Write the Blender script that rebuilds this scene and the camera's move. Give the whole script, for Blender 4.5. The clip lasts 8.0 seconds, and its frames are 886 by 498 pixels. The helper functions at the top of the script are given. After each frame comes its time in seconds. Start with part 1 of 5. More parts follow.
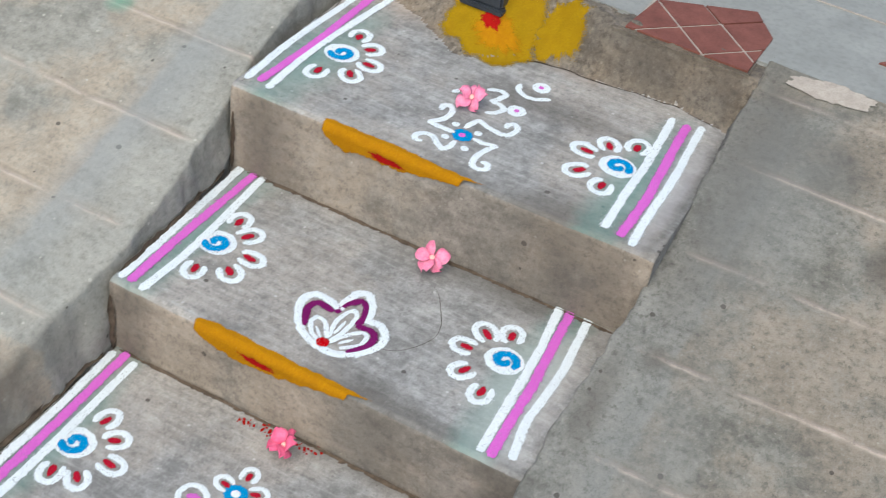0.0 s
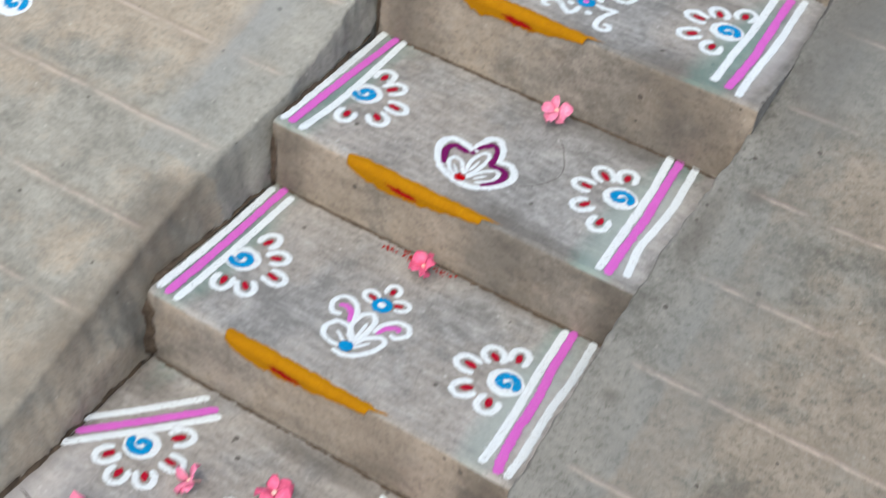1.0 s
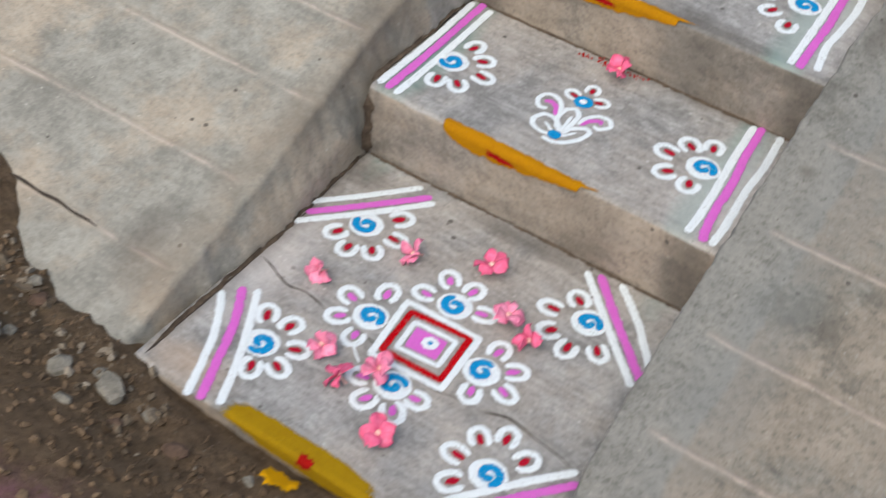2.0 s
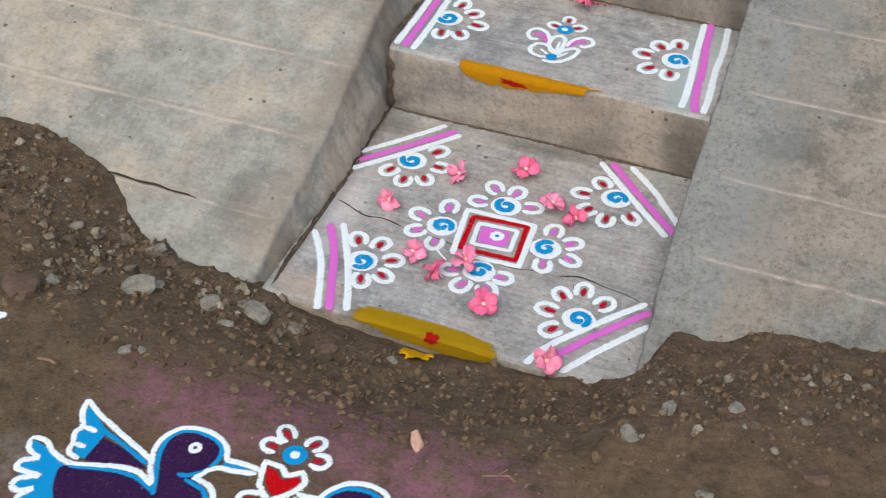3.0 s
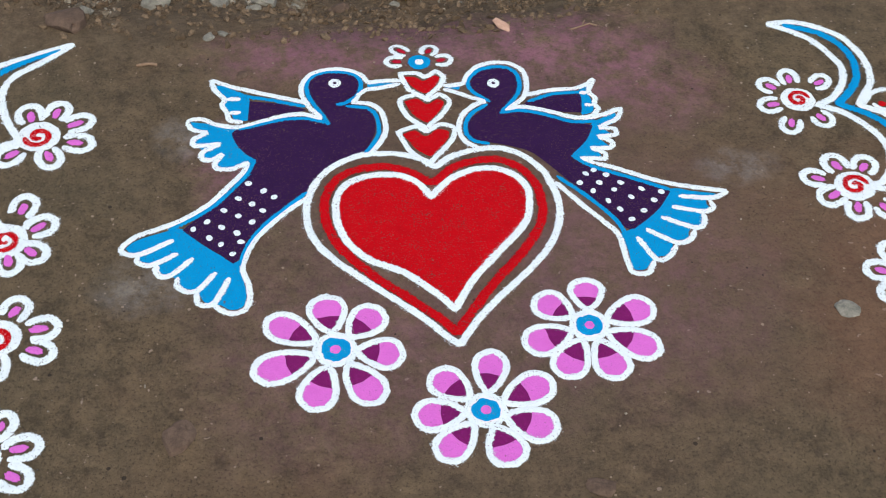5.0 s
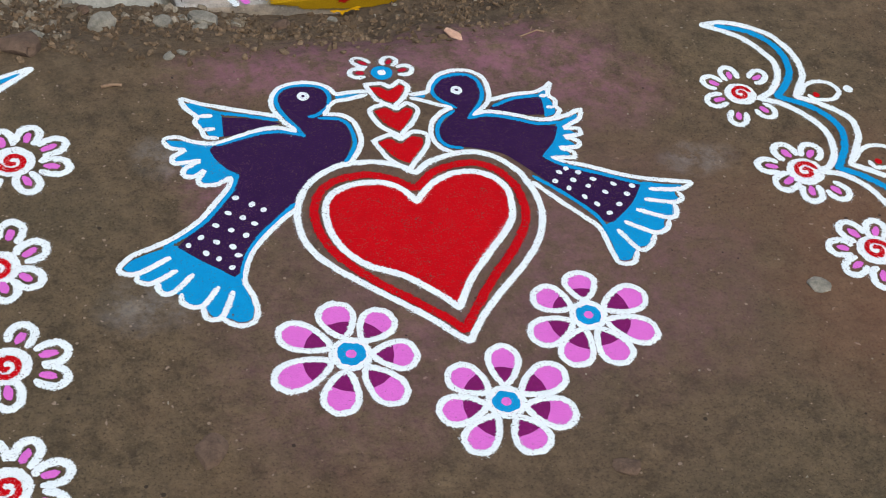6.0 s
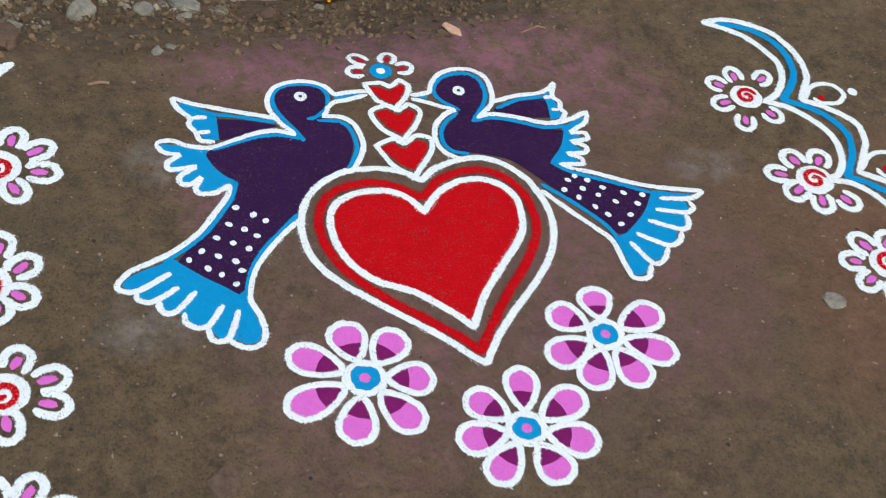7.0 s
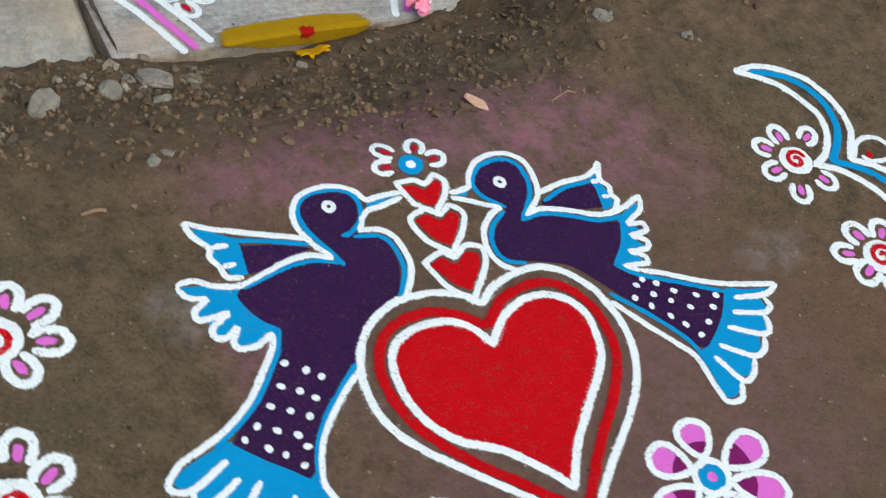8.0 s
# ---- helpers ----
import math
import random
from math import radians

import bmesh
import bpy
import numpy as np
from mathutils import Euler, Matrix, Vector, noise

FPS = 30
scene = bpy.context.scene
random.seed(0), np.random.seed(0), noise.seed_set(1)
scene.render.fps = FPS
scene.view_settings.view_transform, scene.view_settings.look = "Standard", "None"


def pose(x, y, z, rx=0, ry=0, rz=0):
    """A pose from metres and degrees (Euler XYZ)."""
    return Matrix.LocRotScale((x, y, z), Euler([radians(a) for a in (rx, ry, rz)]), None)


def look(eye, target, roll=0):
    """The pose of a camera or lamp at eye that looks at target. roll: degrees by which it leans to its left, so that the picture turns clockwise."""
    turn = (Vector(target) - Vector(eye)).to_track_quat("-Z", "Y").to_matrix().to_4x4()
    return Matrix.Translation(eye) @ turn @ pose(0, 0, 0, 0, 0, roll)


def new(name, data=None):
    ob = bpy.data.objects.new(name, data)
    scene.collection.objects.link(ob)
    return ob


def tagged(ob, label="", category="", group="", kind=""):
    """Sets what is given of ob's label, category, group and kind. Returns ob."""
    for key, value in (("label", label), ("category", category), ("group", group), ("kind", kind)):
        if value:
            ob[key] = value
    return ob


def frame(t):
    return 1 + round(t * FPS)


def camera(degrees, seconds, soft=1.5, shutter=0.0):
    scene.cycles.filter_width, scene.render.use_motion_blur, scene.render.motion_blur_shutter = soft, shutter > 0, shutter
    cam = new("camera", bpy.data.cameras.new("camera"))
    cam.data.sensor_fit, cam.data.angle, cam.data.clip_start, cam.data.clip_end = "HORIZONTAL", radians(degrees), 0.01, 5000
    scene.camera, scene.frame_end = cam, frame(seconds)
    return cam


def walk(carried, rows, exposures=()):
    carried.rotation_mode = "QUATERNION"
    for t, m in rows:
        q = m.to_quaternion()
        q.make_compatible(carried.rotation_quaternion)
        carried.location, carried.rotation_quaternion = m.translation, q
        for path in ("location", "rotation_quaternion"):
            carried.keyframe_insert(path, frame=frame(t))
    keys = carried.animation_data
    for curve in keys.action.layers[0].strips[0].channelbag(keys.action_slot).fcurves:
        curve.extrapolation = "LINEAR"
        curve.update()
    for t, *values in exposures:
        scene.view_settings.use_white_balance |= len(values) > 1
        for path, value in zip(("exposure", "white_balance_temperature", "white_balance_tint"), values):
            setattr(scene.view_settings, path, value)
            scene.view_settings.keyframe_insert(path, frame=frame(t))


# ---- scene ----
cam = camera(35.2, 8.0, soft=1.0, shutter=0.3)

PATH = [
    (0, (1.039, -0.957, 1.772), (0.48, 0.492, 0.512), 10.1),
    (0.5, (1.065, -1.051, 1.766), (0.456, 0.358, 0.484), 10.0),
    (1, (1.152, -1.278, 1.794), (0.498, 0.074, 0.472), 8.4),
    (1.5, (1.197, -1.43, 1.774), (0.486, -0.178, 0.386), 7.5),
    (2, (1.119, -1.688, 1.709), (0.428, -0.423, 0.323), 6.9),
    (2.2, (1.077, -1.862, 1.708), (0.44, -0.56, 0.33), 5.2),
    (3.3, (0.921, -2.469, 1.807), (0.422, -1.022, 0.519), 1.6),
    (3.5, (0.827, -2.536, 1.803), (0.394, -1.068, 0.516), 3.5),
    (3.8, (0.61, -2.605, 1.701), (0.278, -1.144, 0.376), 1.7),
    (4, (0.423, -2.652, 1.652), (0.243, -1.217, 0.270), 0.2),
    (4.2, (0.303, -2.701, 1.631), (0.277, -1.313, 0.192), 1.3),
    (4.5, (0.112, -2.865, 1.621), (0.271, -1.493, 0.174), 5.2),
    (4.7, (0.04, -3.005, 1.639), (0.259, -1.627, 0.206), 4.9),
    (5.8, (-0.286, -3.064, 1.621), (0.242, -1.691, 0.267), 8.2),
    (6, (-0.36, -3.035, 1.618), (0.223, -1.684, 0.264), 9.1),
    (6.5, (-0.445, -2.979, 1.606), (0.213, -1.663, 0.25), 10.9),
    (7, (-0.463, -2.854, 1.617), (0.227, -1.598, 0.222), 13.3),
    (7.5, (-0.467, -2.551, 1.62), (0.27, -1.406, 0.155), 15.4),
    (8, (-0.650, -2.258, 1.587), (0.279, -1.252, 0.130), 20.1),
]
walk(cam, [(t, look(eye, target, roll)) for t, eye, target, roll in PATH], [(0, 0.50, 6500, 7), (2, 0.40, 6750, 10), (4.2, 0.42, 6500, 7), (6, 0.36, 6650, 8), (8, 0.35, 6700, 5)])

# ---- light: a bright, hazy sky over open shade ----
world = bpy.data.worlds.new("world")
scene.world = world
world.use_nodes = True
sky = world.node_tree.nodes.new("ShaderNodeTexSky")
sky.sky_type, sky.sun_disc = "NISHITA", False
sky.sun_elevation, sky.sun_rotation = radians(54), radians(177)
sky.air_density, sky.dust_density = 1.0, 2.7
back = world.node_tree.nodes["Background"]
world.node_tree.links.new(sky.outputs[0], back.inputs[0])
back.inputs[1].default_value = 0.15
sun = new("sun", bpy.data.lights.new("sun", "SUN"))
sun.data.energy, sun.data.angle, sun.data.color = 1.5, radians(60), (1.0, 0.98, 0.94)
sun.matrix_world = look((0.2, -3.6, 5), (0, 0, 0))


# ---- materials ----
class Nodes:
    """A short way to wire a node material."""

    def __init__(self, name):
        self.mat = bpy.data.materials.new(name)
        self.mat.use_nodes = True
        self.tree = self.mat.node_tree
        self.bsdf = self.tree.nodes["Principled BSDF"]
        self.out = self.tree.nodes["Material Output"]
        self.coord = self.tree.nodes.new("ShaderNodeTexCoord").outputs["Object"]

    def add(self, kind, inputs=(), **props):
        node = self.tree.nodes.new(kind)
        for key, value in props.items():
            if key == "operation":
                node.operation = value
            elif key == "blend":
                node.data_type, node.blend_type = "RGBA", value
            elif key == "feature":
                node.feature = value
        for slot, value in dict(inputs).items():
            if isinstance(value, bpy.types.NodeSocket):
                self.tree.links.new(value, node.inputs[slot])
            else:
                node.inputs[slot].default_value = value
        return node

    def noise(self, scale, detail=4.0, rough=0.6, at=None):
        return self.add("ShaderNodeTexNoise", {"Vector": at or self.coord, "Scale": scale, "Detail": detail, "Roughness": rough}).outputs[0]

    def ramp(self, fac, stops):
        node = self.add("ShaderNodeValToRGB", {0: fac})
        el = node.color_ramp.elements
        while len(el) < len(stops):
            el.new(0.5)
        for e, (pos, col) in zip(el, stops):
            e.position = pos
            e.color = (*col, 1) if isinstance(col, tuple) else (col, col, col, 1)
        return node.outputs[0]

    def math(self, op, a, b=0.0, c=0.0):
        return self.add("ShaderNodeMath", {0: a, 1: b, 2: c}, operation=op).outputs[0]

    def mix(self, fac, a, b, blend="MIX"):
        slots = {0: fac, 6: a if isinstance(a, bpy.types.NodeSocket) else (*a, 1), 7: b if isinstance(b, bpy.types.NodeSocket) else (*b, 1)}
        return self.add("ShaderNodeMix", slots, blend=blend).outputs[2]

    def axis(self, which):
        return self.add("ShaderNodeSeparateXYZ", {0: self.coord}).outputs["XYZ".index(which)]

    def near(self, x, y, rx, ry, warp=0.35):
        """A soft spot round (x, y), 1 in its middle, with an uneven rim."""
        sx = self.math("DIVIDE", self.math("SUBTRACT", self.axis("X"), x), rx)
        sy = self.math("DIVIDE", self.math("SUBTRACT", self.axis("Y"), y), ry)
        d = self.math("SQRT", self.math("ADD", self.math("MULTIPLY", sx, sx), self.math("MULTIPLY", sy, sy)))
        d = self.math("ADD", d, self.math("MULTIPLY", self.math("SUBTRACT", self.noise(14, 5, 0.65), 0.5), 2 * warp))
        return self.ramp(d, [(0.0, 1.0), (0.55, 0.6), (1.0, 0.0)])

    def finish(self, colour, rough=0.9, bump=None, strength=0.5, distance=0.002):
        self.tree.links.new(colour, self.bsdf.inputs["Base Color"])
        if isinstance(rough, bpy.types.NodeSocket):
            self.tree.links.new(rough, self.bsdf.inputs["Roughness"])
        else:
            self.bsdf.inputs["Roughness"].default_value = rough
        self.bsdf.inputs["Specular IOR Level"].default_value = 0.25
        if bump is not None:
            b = self.add("ShaderNodeBump", {"Height": bump, "Strength": strength, "Distance": distance})
            self.tree.links.new(b.outputs[0], self.bsdf.inputs["Normal"])
        return self.mat


def spots(n, where, colour, base, amount=0.7):
    for x, y, rx, ry in where:
        base = n.mix(n.math("MULTIPLY", n.near(x, y, rx, ry), amount), base, colour)
    return base


def specks(n, scale, reach, share):
    """Small separate dots, 1 inside; share: how many of the cells hold one."""
    node = n.add("ShaderNodeTexVoronoi", {"Vector": n.coord, "Scale": scale, "Randomness": 1.0})
    pick = n.add("ShaderNodeSeparateColor", {0: node.outputs[1]}).outputs
    size = n.math("MULTIPLY", pick[1], reach)
    dot = n.math("LESS_THAN", n.math("ADD", node.outputs[0], n.math("MULTIPLY", n.noise(scale * 6, 2, 0.5), 0.06)), n.math("ADD", size, 0.05))
    return n.math("MULTIPLY", dot, n.math("LESS_THAN", pick[0], share))


def strip(n, x0, x1, y0, y1):
    """1 inside a long trowelled strip with an uneven rim."""
    wob = n.math("MULTIPLY", n.math("SUBTRACT", n.noise(9, 6, 0.7), 0.5), 0.045)
    x, y = n.math("ADD", n.axis("X"), wob), n.math("ADD", n.axis("Y"), n.math("MULTIPLY", wob, 3.0))
    out = None
    for value, low, high in ((x, x0, x1), (y, y0, y1)):
        for d in (n.math("SUBTRACT", value, low), n.math("SUBTRACT", high, value)):
            f = n.ramp(n.math("MULTIPLY_ADD", d, 20.0, 0.5), [(0.42, 0.0), (0.62, 1.0)])
            out = f if out is None else n.math("MULTIPLY", out, f)
    return out


def concrete(name, dark, light, tan, lines=(), stains=(), washes=(), pale=(), bands=(), brushed=0.3, coarse=0.0, lines_side=0, lines_end=0.0):
    """Cast concrete, greyish with tan patches, pits, trowel marks; lines: places along y of scored joints."""
    n = Nodes(name)
    big = n.noise(3.1, 7, 0.66)
    mid = n.noise(15, 9, 0.72)
    fine = n.noise(330, 4, 0.8)
    grainy = n.noise(90, 6, 0.75)
    stretched = n.add("ShaderNodeMapping", {0: n.coord, "Scale": (7, 95, 30), "Rotation": (0, 0, 0.05)}).outputs[0]
    trowel = n.noise(1.0, 6, 0.68, stretched)
    col = n.mix(n.ramp(mid, [(0.37, 0.0), (0.63, 1.0)]), dark, light)
    col = n.mix(n.ramp(big, [(0.45, 0.0), (0.55, 0.85)]), col, n.mix(n.ramp(mid, [(0.35, 0.0), (0.65, 1.0)]), tuple(c * 0.8 for c in tan), tuple(min(1, c * 1.12) for c in tan)))
    for x0, x1, y0, y1, tone, amount in bands:
        inside = strip(n, x0, x1, y0, y1)
        col = n.mix(n.math("MULTIPLY", inside, amount), col, n.mix(n.ramp(mid, [(0.3, 0.0), (0.7, 1.0)]), tuple(c * 0.84 for c in tone), tuple(c * 1.14 for c in tone)))
    col = n.mix(n.ramp(grainy, [(0.36, 0.55 + coarse), (0.49, 0.0)]), col, tuple(c * 0.62 for c in dark))
    col = n.mix(n.ramp(grainy, [(0.54, 0.0), (0.66, 0.45 + coarse)]), col, tuple(min(1, c * 1.28) for c in light))
    col = n.mix(n.ramp(fine, [(0.36, 0.22), (0.5, 0.0)]), col, tuple(c * 0.6 for c in dark))
    col = n.mix(n.ramp(fine, [(0.55, 0.0), (0.7, 0.2)]), col, tuple(min(1, c * 1.3) for c in light))
    blot = n.noise(6.0, 10, 0.78)
    col = n.mix(n.ramp(blot, [(0.37, 0.6), (0.47, 0.0)]), col, tuple(c * 0.66 for c in dark))
    col = n.mix(n.ramp(blot, [(0.56, 0.0), (0.68, 0.45)]), col, tuple(min(1, c * 1.12) for c in light))
    col = n.mix(n.ramp(trowel, [(0.50, 0.0), (0.66, brushed)]), col, tuple(c * 0.66 for c in dark))
    col = n.mix(n.ramp(trowel, [(0.32, brushed), (0.46, 0.0)]), col, tuple(min(1, c * 1.22) for c in light))
    pit = specks(n, 34, 0.16, 0.14)
    chip = specks(n, 75, 0.20, 0.09)
    col = n.mix(n.math("MULTIPLY", pit, 0.75), col, (0.05, 0.043, 0.036))
    col = n.mix(n.math("MULTIPLY", chip, 0.5), col, tuple(min(1, c * 1.5) for c in light))
    height = n.math("ADD", n.math("MULTIPLY", fine, 0.35), n.math("ADD", n.math("MULTIPLY", mid, 0.7), n.math("MULTIPLY", grainy, 0.5 + coarse)))
    height = n.math("SUBTRACT", height, n.math("MULTIPLY", pit, 0.7))
    height = n.math("ADD", height, n.math("MULTIPLY", trowel, brushed * 1.3))
    worn = n.ramp(n.noise(8, 6, 0.75), [(0.40, 0.10), (0.56, 1.0)])
    if lines:
        beyond = n.math("MULTIPLY", n.math("SUBTRACT", n.axis("X"), lines_end), float(lines_side))
        worn = n.math("MULTIPLY", worn, n.ramp(n.math("MULTIPLY_ADD", beyond, 5.0, 0.5), [(0.46, 0.0), (0.62, 1.0)]))
    for y in lines:
        wob = n.math("MULTIPLY", n.math("SUBTRACT", n.noise(7, 5, 0.65), 0.5), 0.016)
        away = n.math("ADD", n.math("SUBTRACT", n.axis("Y"), y), wob)
        d = n.math("ABSOLUTE", away)
        crumbly = n.math("ADD", d, n.math("MULTIPLY", n.math("SUBTRACT", grainy, 0.5), 0.010))
        line = n.math("MULTIPLY", n.ramp(crumbly, [(0.0012, 1.0), (0.0048, 0.0)]), worn)
        edge = n.math("MULTIPLY", n.ramp(d, [(0.003, 0.7), (0.022, 0.0)]), worn)
        # slight shadow beside each joint, painted as a thin dark strip
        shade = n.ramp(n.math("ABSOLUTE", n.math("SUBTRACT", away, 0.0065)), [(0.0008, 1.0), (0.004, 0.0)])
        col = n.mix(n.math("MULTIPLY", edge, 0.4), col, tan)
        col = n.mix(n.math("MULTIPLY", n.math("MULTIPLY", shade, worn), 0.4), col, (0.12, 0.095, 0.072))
        col = n.mix(n.math("MULTIPLY", line, 0.72), col, (0.50, 0.42, 0.355))
        height = n.math("ADD", height, n.math("MULTIPLY", line, 0.8))
    col = spots(n, stains, (0.085, 0.075, 0.062), col, 0.6)
    col = spots(n, pale, (0.62, 0.57, 0.48), col, 0.8)
    for wash, amount, where in washes:
        col = spots(n, where, wash, col, amount)
    return n.finish(col, 0.86, height, 0.85, 0.0026)


TEAL, CHALK, OCHRE = (0.13, 0.25, 0.215), (0.62, 0.60, 0.58), (0.42, 0.30, 0.20)
STEP = concrete(
    "step_concrete", (0.205, 0.203, 0.190), (0.372, 0.370, 0.350), (0.345, 0.318, 0.278), brushed=0.36,
    stains=[(0.62, 0.72, 0.16, 0.09), (0.45, 0.37, 0.12, 0.05), (0.5, 0.70, 0.2, 0.06), (0.72, 0.9, 0.05, 0.25), (0.02, -0.32, 0.03, 0.3),
            (0.45, 0.98, 0.2, 0.05), (0.38, -0.02, 0.2, 0.03), (0.05, -0.05, 0.07, 0.05), (0.56, 0.36, 0.2, 0.03)],
    washes=[(OCHRE, 0.5, [(0.42, 1.15, 0.1, 0.07), (0.1, 1.15, 0.1, 0.08), (0.10, -0.6, 0.1, 0.05)]), (TEAL, 0.78, [(0.64, 0.85, 0.06, 0.28), (0.63, 0.5, 0.06, 0.24), (0.03, 0.5, 0.06, 0.25), (0.04, 0.86, 0.08, 0.25), (0.63, 0.17, 0.05, 0.24), (0.05, 0.15, 0.05, 0.22)]),
            (CHALK, 0.42, [(0.65, 0.5, 0.07, 0.2), (0.0, 0.52, 0.04, 0.2), (0.06, -0.35, 0.06, 0.2), (0.64, 0.15, 0.08, 0.2), (0.70, 0.9, 0.03, 0.25)])])
RISER = concrete(
    "riser_plaster", (0.19, 0.170, 0.143), (0.34, 0.303, 0.256), (0.36, 0.296, 0.226), brushed=0.3,
    stains=[(0.60, 0.703, 0.14, 0.5), (0.47, 0.347, 0.10, 0.5), (0.68, 0.347, 0.05, 0.5), (0.03, 0.347, 0.05, 0.5), (0.05, 0.703, 0.07, 0.5), (0.66, 0.0, 0.06, 0.5)])
MORTAR = concrete("rough_mortar", (0.115, 0.098, 0.076), (0.25, 0.215, 0.170), (0.215, 0.168, 0.118), brushed=0.1, coarse=0.35,
    stains=[(0.62, 1.17, 0.16, 0.06), (0.50, 1.15, 0.12, 0.05), (0.70, 1.19, 0.05, 0.08)])
RAMP = concrete(
    "ramp_concrete", (0.212, 0.207, 0.176), (0.336, 0.328, 0.280), (0.370, 0.312, 0.235), brushed=0.12, coarse=-0.1, lines_side=-1, lines_end=-0.045,
    bands=[(-0.178, 0.3, 0.20, 1.4, (0.285, 0.289, 0.258), 0.85)],
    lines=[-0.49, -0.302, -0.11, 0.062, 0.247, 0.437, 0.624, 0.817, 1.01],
    stains=[(-0.02, 0.05, 0.03, 0.3), (-0.12, -0.46, 0.05, 0.08), (-0.06, 0.1, 0.06, 0.1)],
    washes=[((0.10, 0.27, 0.19), 0.75, [(-0.343, 0.82, 0.035, 0.03)]), ((0.25, 0.265, 0.26), 0.5, [(-0.16, 0.45, 0.06, 0.25), (-0.15, 0.75, 0.07, 0.3)]), ((0.20, 0.16, 0.115), 0.5, [(-0.05, -0.2, 0.05, 0.4), (-0.05, -0.5, 0.1, 0.1)])])
RAMP_R = concrete(
    "side_ramp_concrete", (0.132, 0.127, 0.106), (0.232, 0.226, 0.194), (0.258, 0.220, 0.170), brushed=0.12, coarse=0.1, lines_side=1, lines_end=0.77,
    bands=[(0.5, 0.832, -0.6, 1.12, (0.214, 0.217, 0.196), 0.85)],
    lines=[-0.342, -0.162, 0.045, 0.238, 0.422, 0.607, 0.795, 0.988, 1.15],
    stains=[(0.80, 0.9, 0.07, 0.3), (0.77, 1.08, 0.09, 0.2), (1.05, 0.9, 0.05, 0.06), (0.9, 1.05, 0.12, 0.08), (0.767, 0.172, 0.022, 0.018), (0.80, 0.60, 0.03, 0.03), (0.75, 0.5, 0.03, 0.12), (0.82, 0.22, 0.012, 0.012)],
    washes=[((0.18, 0.19, 0.18), 0.45, [(0.86, 0.3, 0.1, 0.4), (0.84, -0.2, 0.08, 0.3), (0.85, 0.95, 0.12, 0.3)])])


def soil_material():
    n = Nodes("trodden_soil")
    big, mid, fine = n.noise(3.2, 8, 0.7), n.noise(22, 8, 0.78), n.noise(230, 4, 0.8)
    col = n.mix(n.ramp(mid, [(0.36, 0.0), (0.62, 1.0)]), (0.046, 0.032, 0.017), (0.158, 0.110, 0.061))
    tint = n.noise(1.7, 5, 0.6)
    col = n.mix(n.ramp(tint, [(0.48, 0.0), (0.64, 0.6)]), col, (0.142, 0.083, 0.047))
    col = n.mix(n.ramp(tint, [(0.34, 0.6), (0.47, 0.0)]), col, (0.086, 0.067, 0.037))
    col = n.mix(n.ramp(big, [(0.42, 0.0), (0.62, 0.45)]), col, (0.100, 0.074, 0.043))
    col = n.mix(n.ramp(fine, [(0.36, 0.7), (0.47, 0.0)]), col, (0.028, 0.019, 0.012))
    col = n.mix(n.ramp(fine, [(0.58, 0.0), (0.74, 0.5)]), col, (0.24, 0.17, 0.12))
    lumps = n.add("ShaderNodeTexVoronoi", {"Vector": n.add("ShaderNodeMapping", {0: n.coord, "Location": (0, 0, 0)}).outputs[0], "Scale": 75.0, "Randomness": 1.0}).outputs[0]
    col = n.mix(n.math("MULTIPLY", n.ramp(lumps, [(0.55, 0.0), (0.9, 0.3)]), n.ramp(big, [(0.42, 0.0), (0.6, 1.0)])), col, (0.034, 0.024, 0.017))
    # dry loose soil nearer the steps, coloured lighter to offset the slope's shading
    dry = n.math("ADD", n.axis("Y"), n.math("MULTIPLY", n.math("SUBTRACT", n.noise(6, 6, 0.7), 0.5), 0.5))
    dry = n.ramp(n.math("ADD", dry, 1.5), [(0.40, 0.0), (0.62, 0.55)])
    col = n.mix(dry, col, n.mix(n.ramp(mid, [(0.38, 0.0), (0.6, 1.0)]), (0.100, 0.066, 0.038), (0.235, 0.162, 0.096)))
    grit = n.ramp(n.noise(95, 1, 0.4), [(0.74, 0.0), (0.78, 1.0)])
    col = n.mix(n.math("MULTIPLY", grit, 0.7), col, (0.32, 0.24, 0.18))
    dust = [(0.33, -1.02, 0.34, 0.12), (0.10, -1.05, 0.2, 0.1), (0.56, -1.08, 0.24, 0.14), (0.70, -1.2, 0.16, 0.12), (-0.02, -1.32, 0.10, 0.14), (0.35, -1.55, 0.5, 0.35), (0.10, -1.75, 0.25, 0.2), (0.55, -1.65, 0.3, 0.25)]
    trodden = n.math("MULTIPLY", n.near(0.38, -1.55, 0.62, 0.55, 0.3), 0.45)
    col = n.mix(trodden, col, (0.112, 0.068, 0.050))
    amounts = [0.85, 0.85, 0.85, 0.65, 0.85, 0.25, 0.3, 0.25]
    speck = n.ramp(n.noise(26, 6, 0.75), [(0.40, 0.08), (0.62, 1.0)])
    for (x, y, rx, ry), amount in zip(dust, amounts):
        f = n.math("MULTIPLY", n.math("MULTIPLY", n.near(x, y, rx, ry, 0.4), speck), amount)
        col = n.mix(f, col, (0.25, 0.105, 0.142))
    for x, y, rx, ry in ((-0.10, -1.24, 0.07, 0.06), (-0.18, -1.55, 0.10, 0.06), (0.80, -1.40, 0.08, 0.05)):
        col = n.mix(n.math("MULTIPLY", n.math("MULTIPLY", n.near(x, y, rx, ry, 0.45), speck), 0.35), col, (0.36, 0.34, 0.33))
    red = n.math("MULTIPLY", n.near(1.05, -1.75, 0.3, 0.4, 0.4), 0.4)
    col = n.mix(red, col, (0.19, 0.075, 0.045))
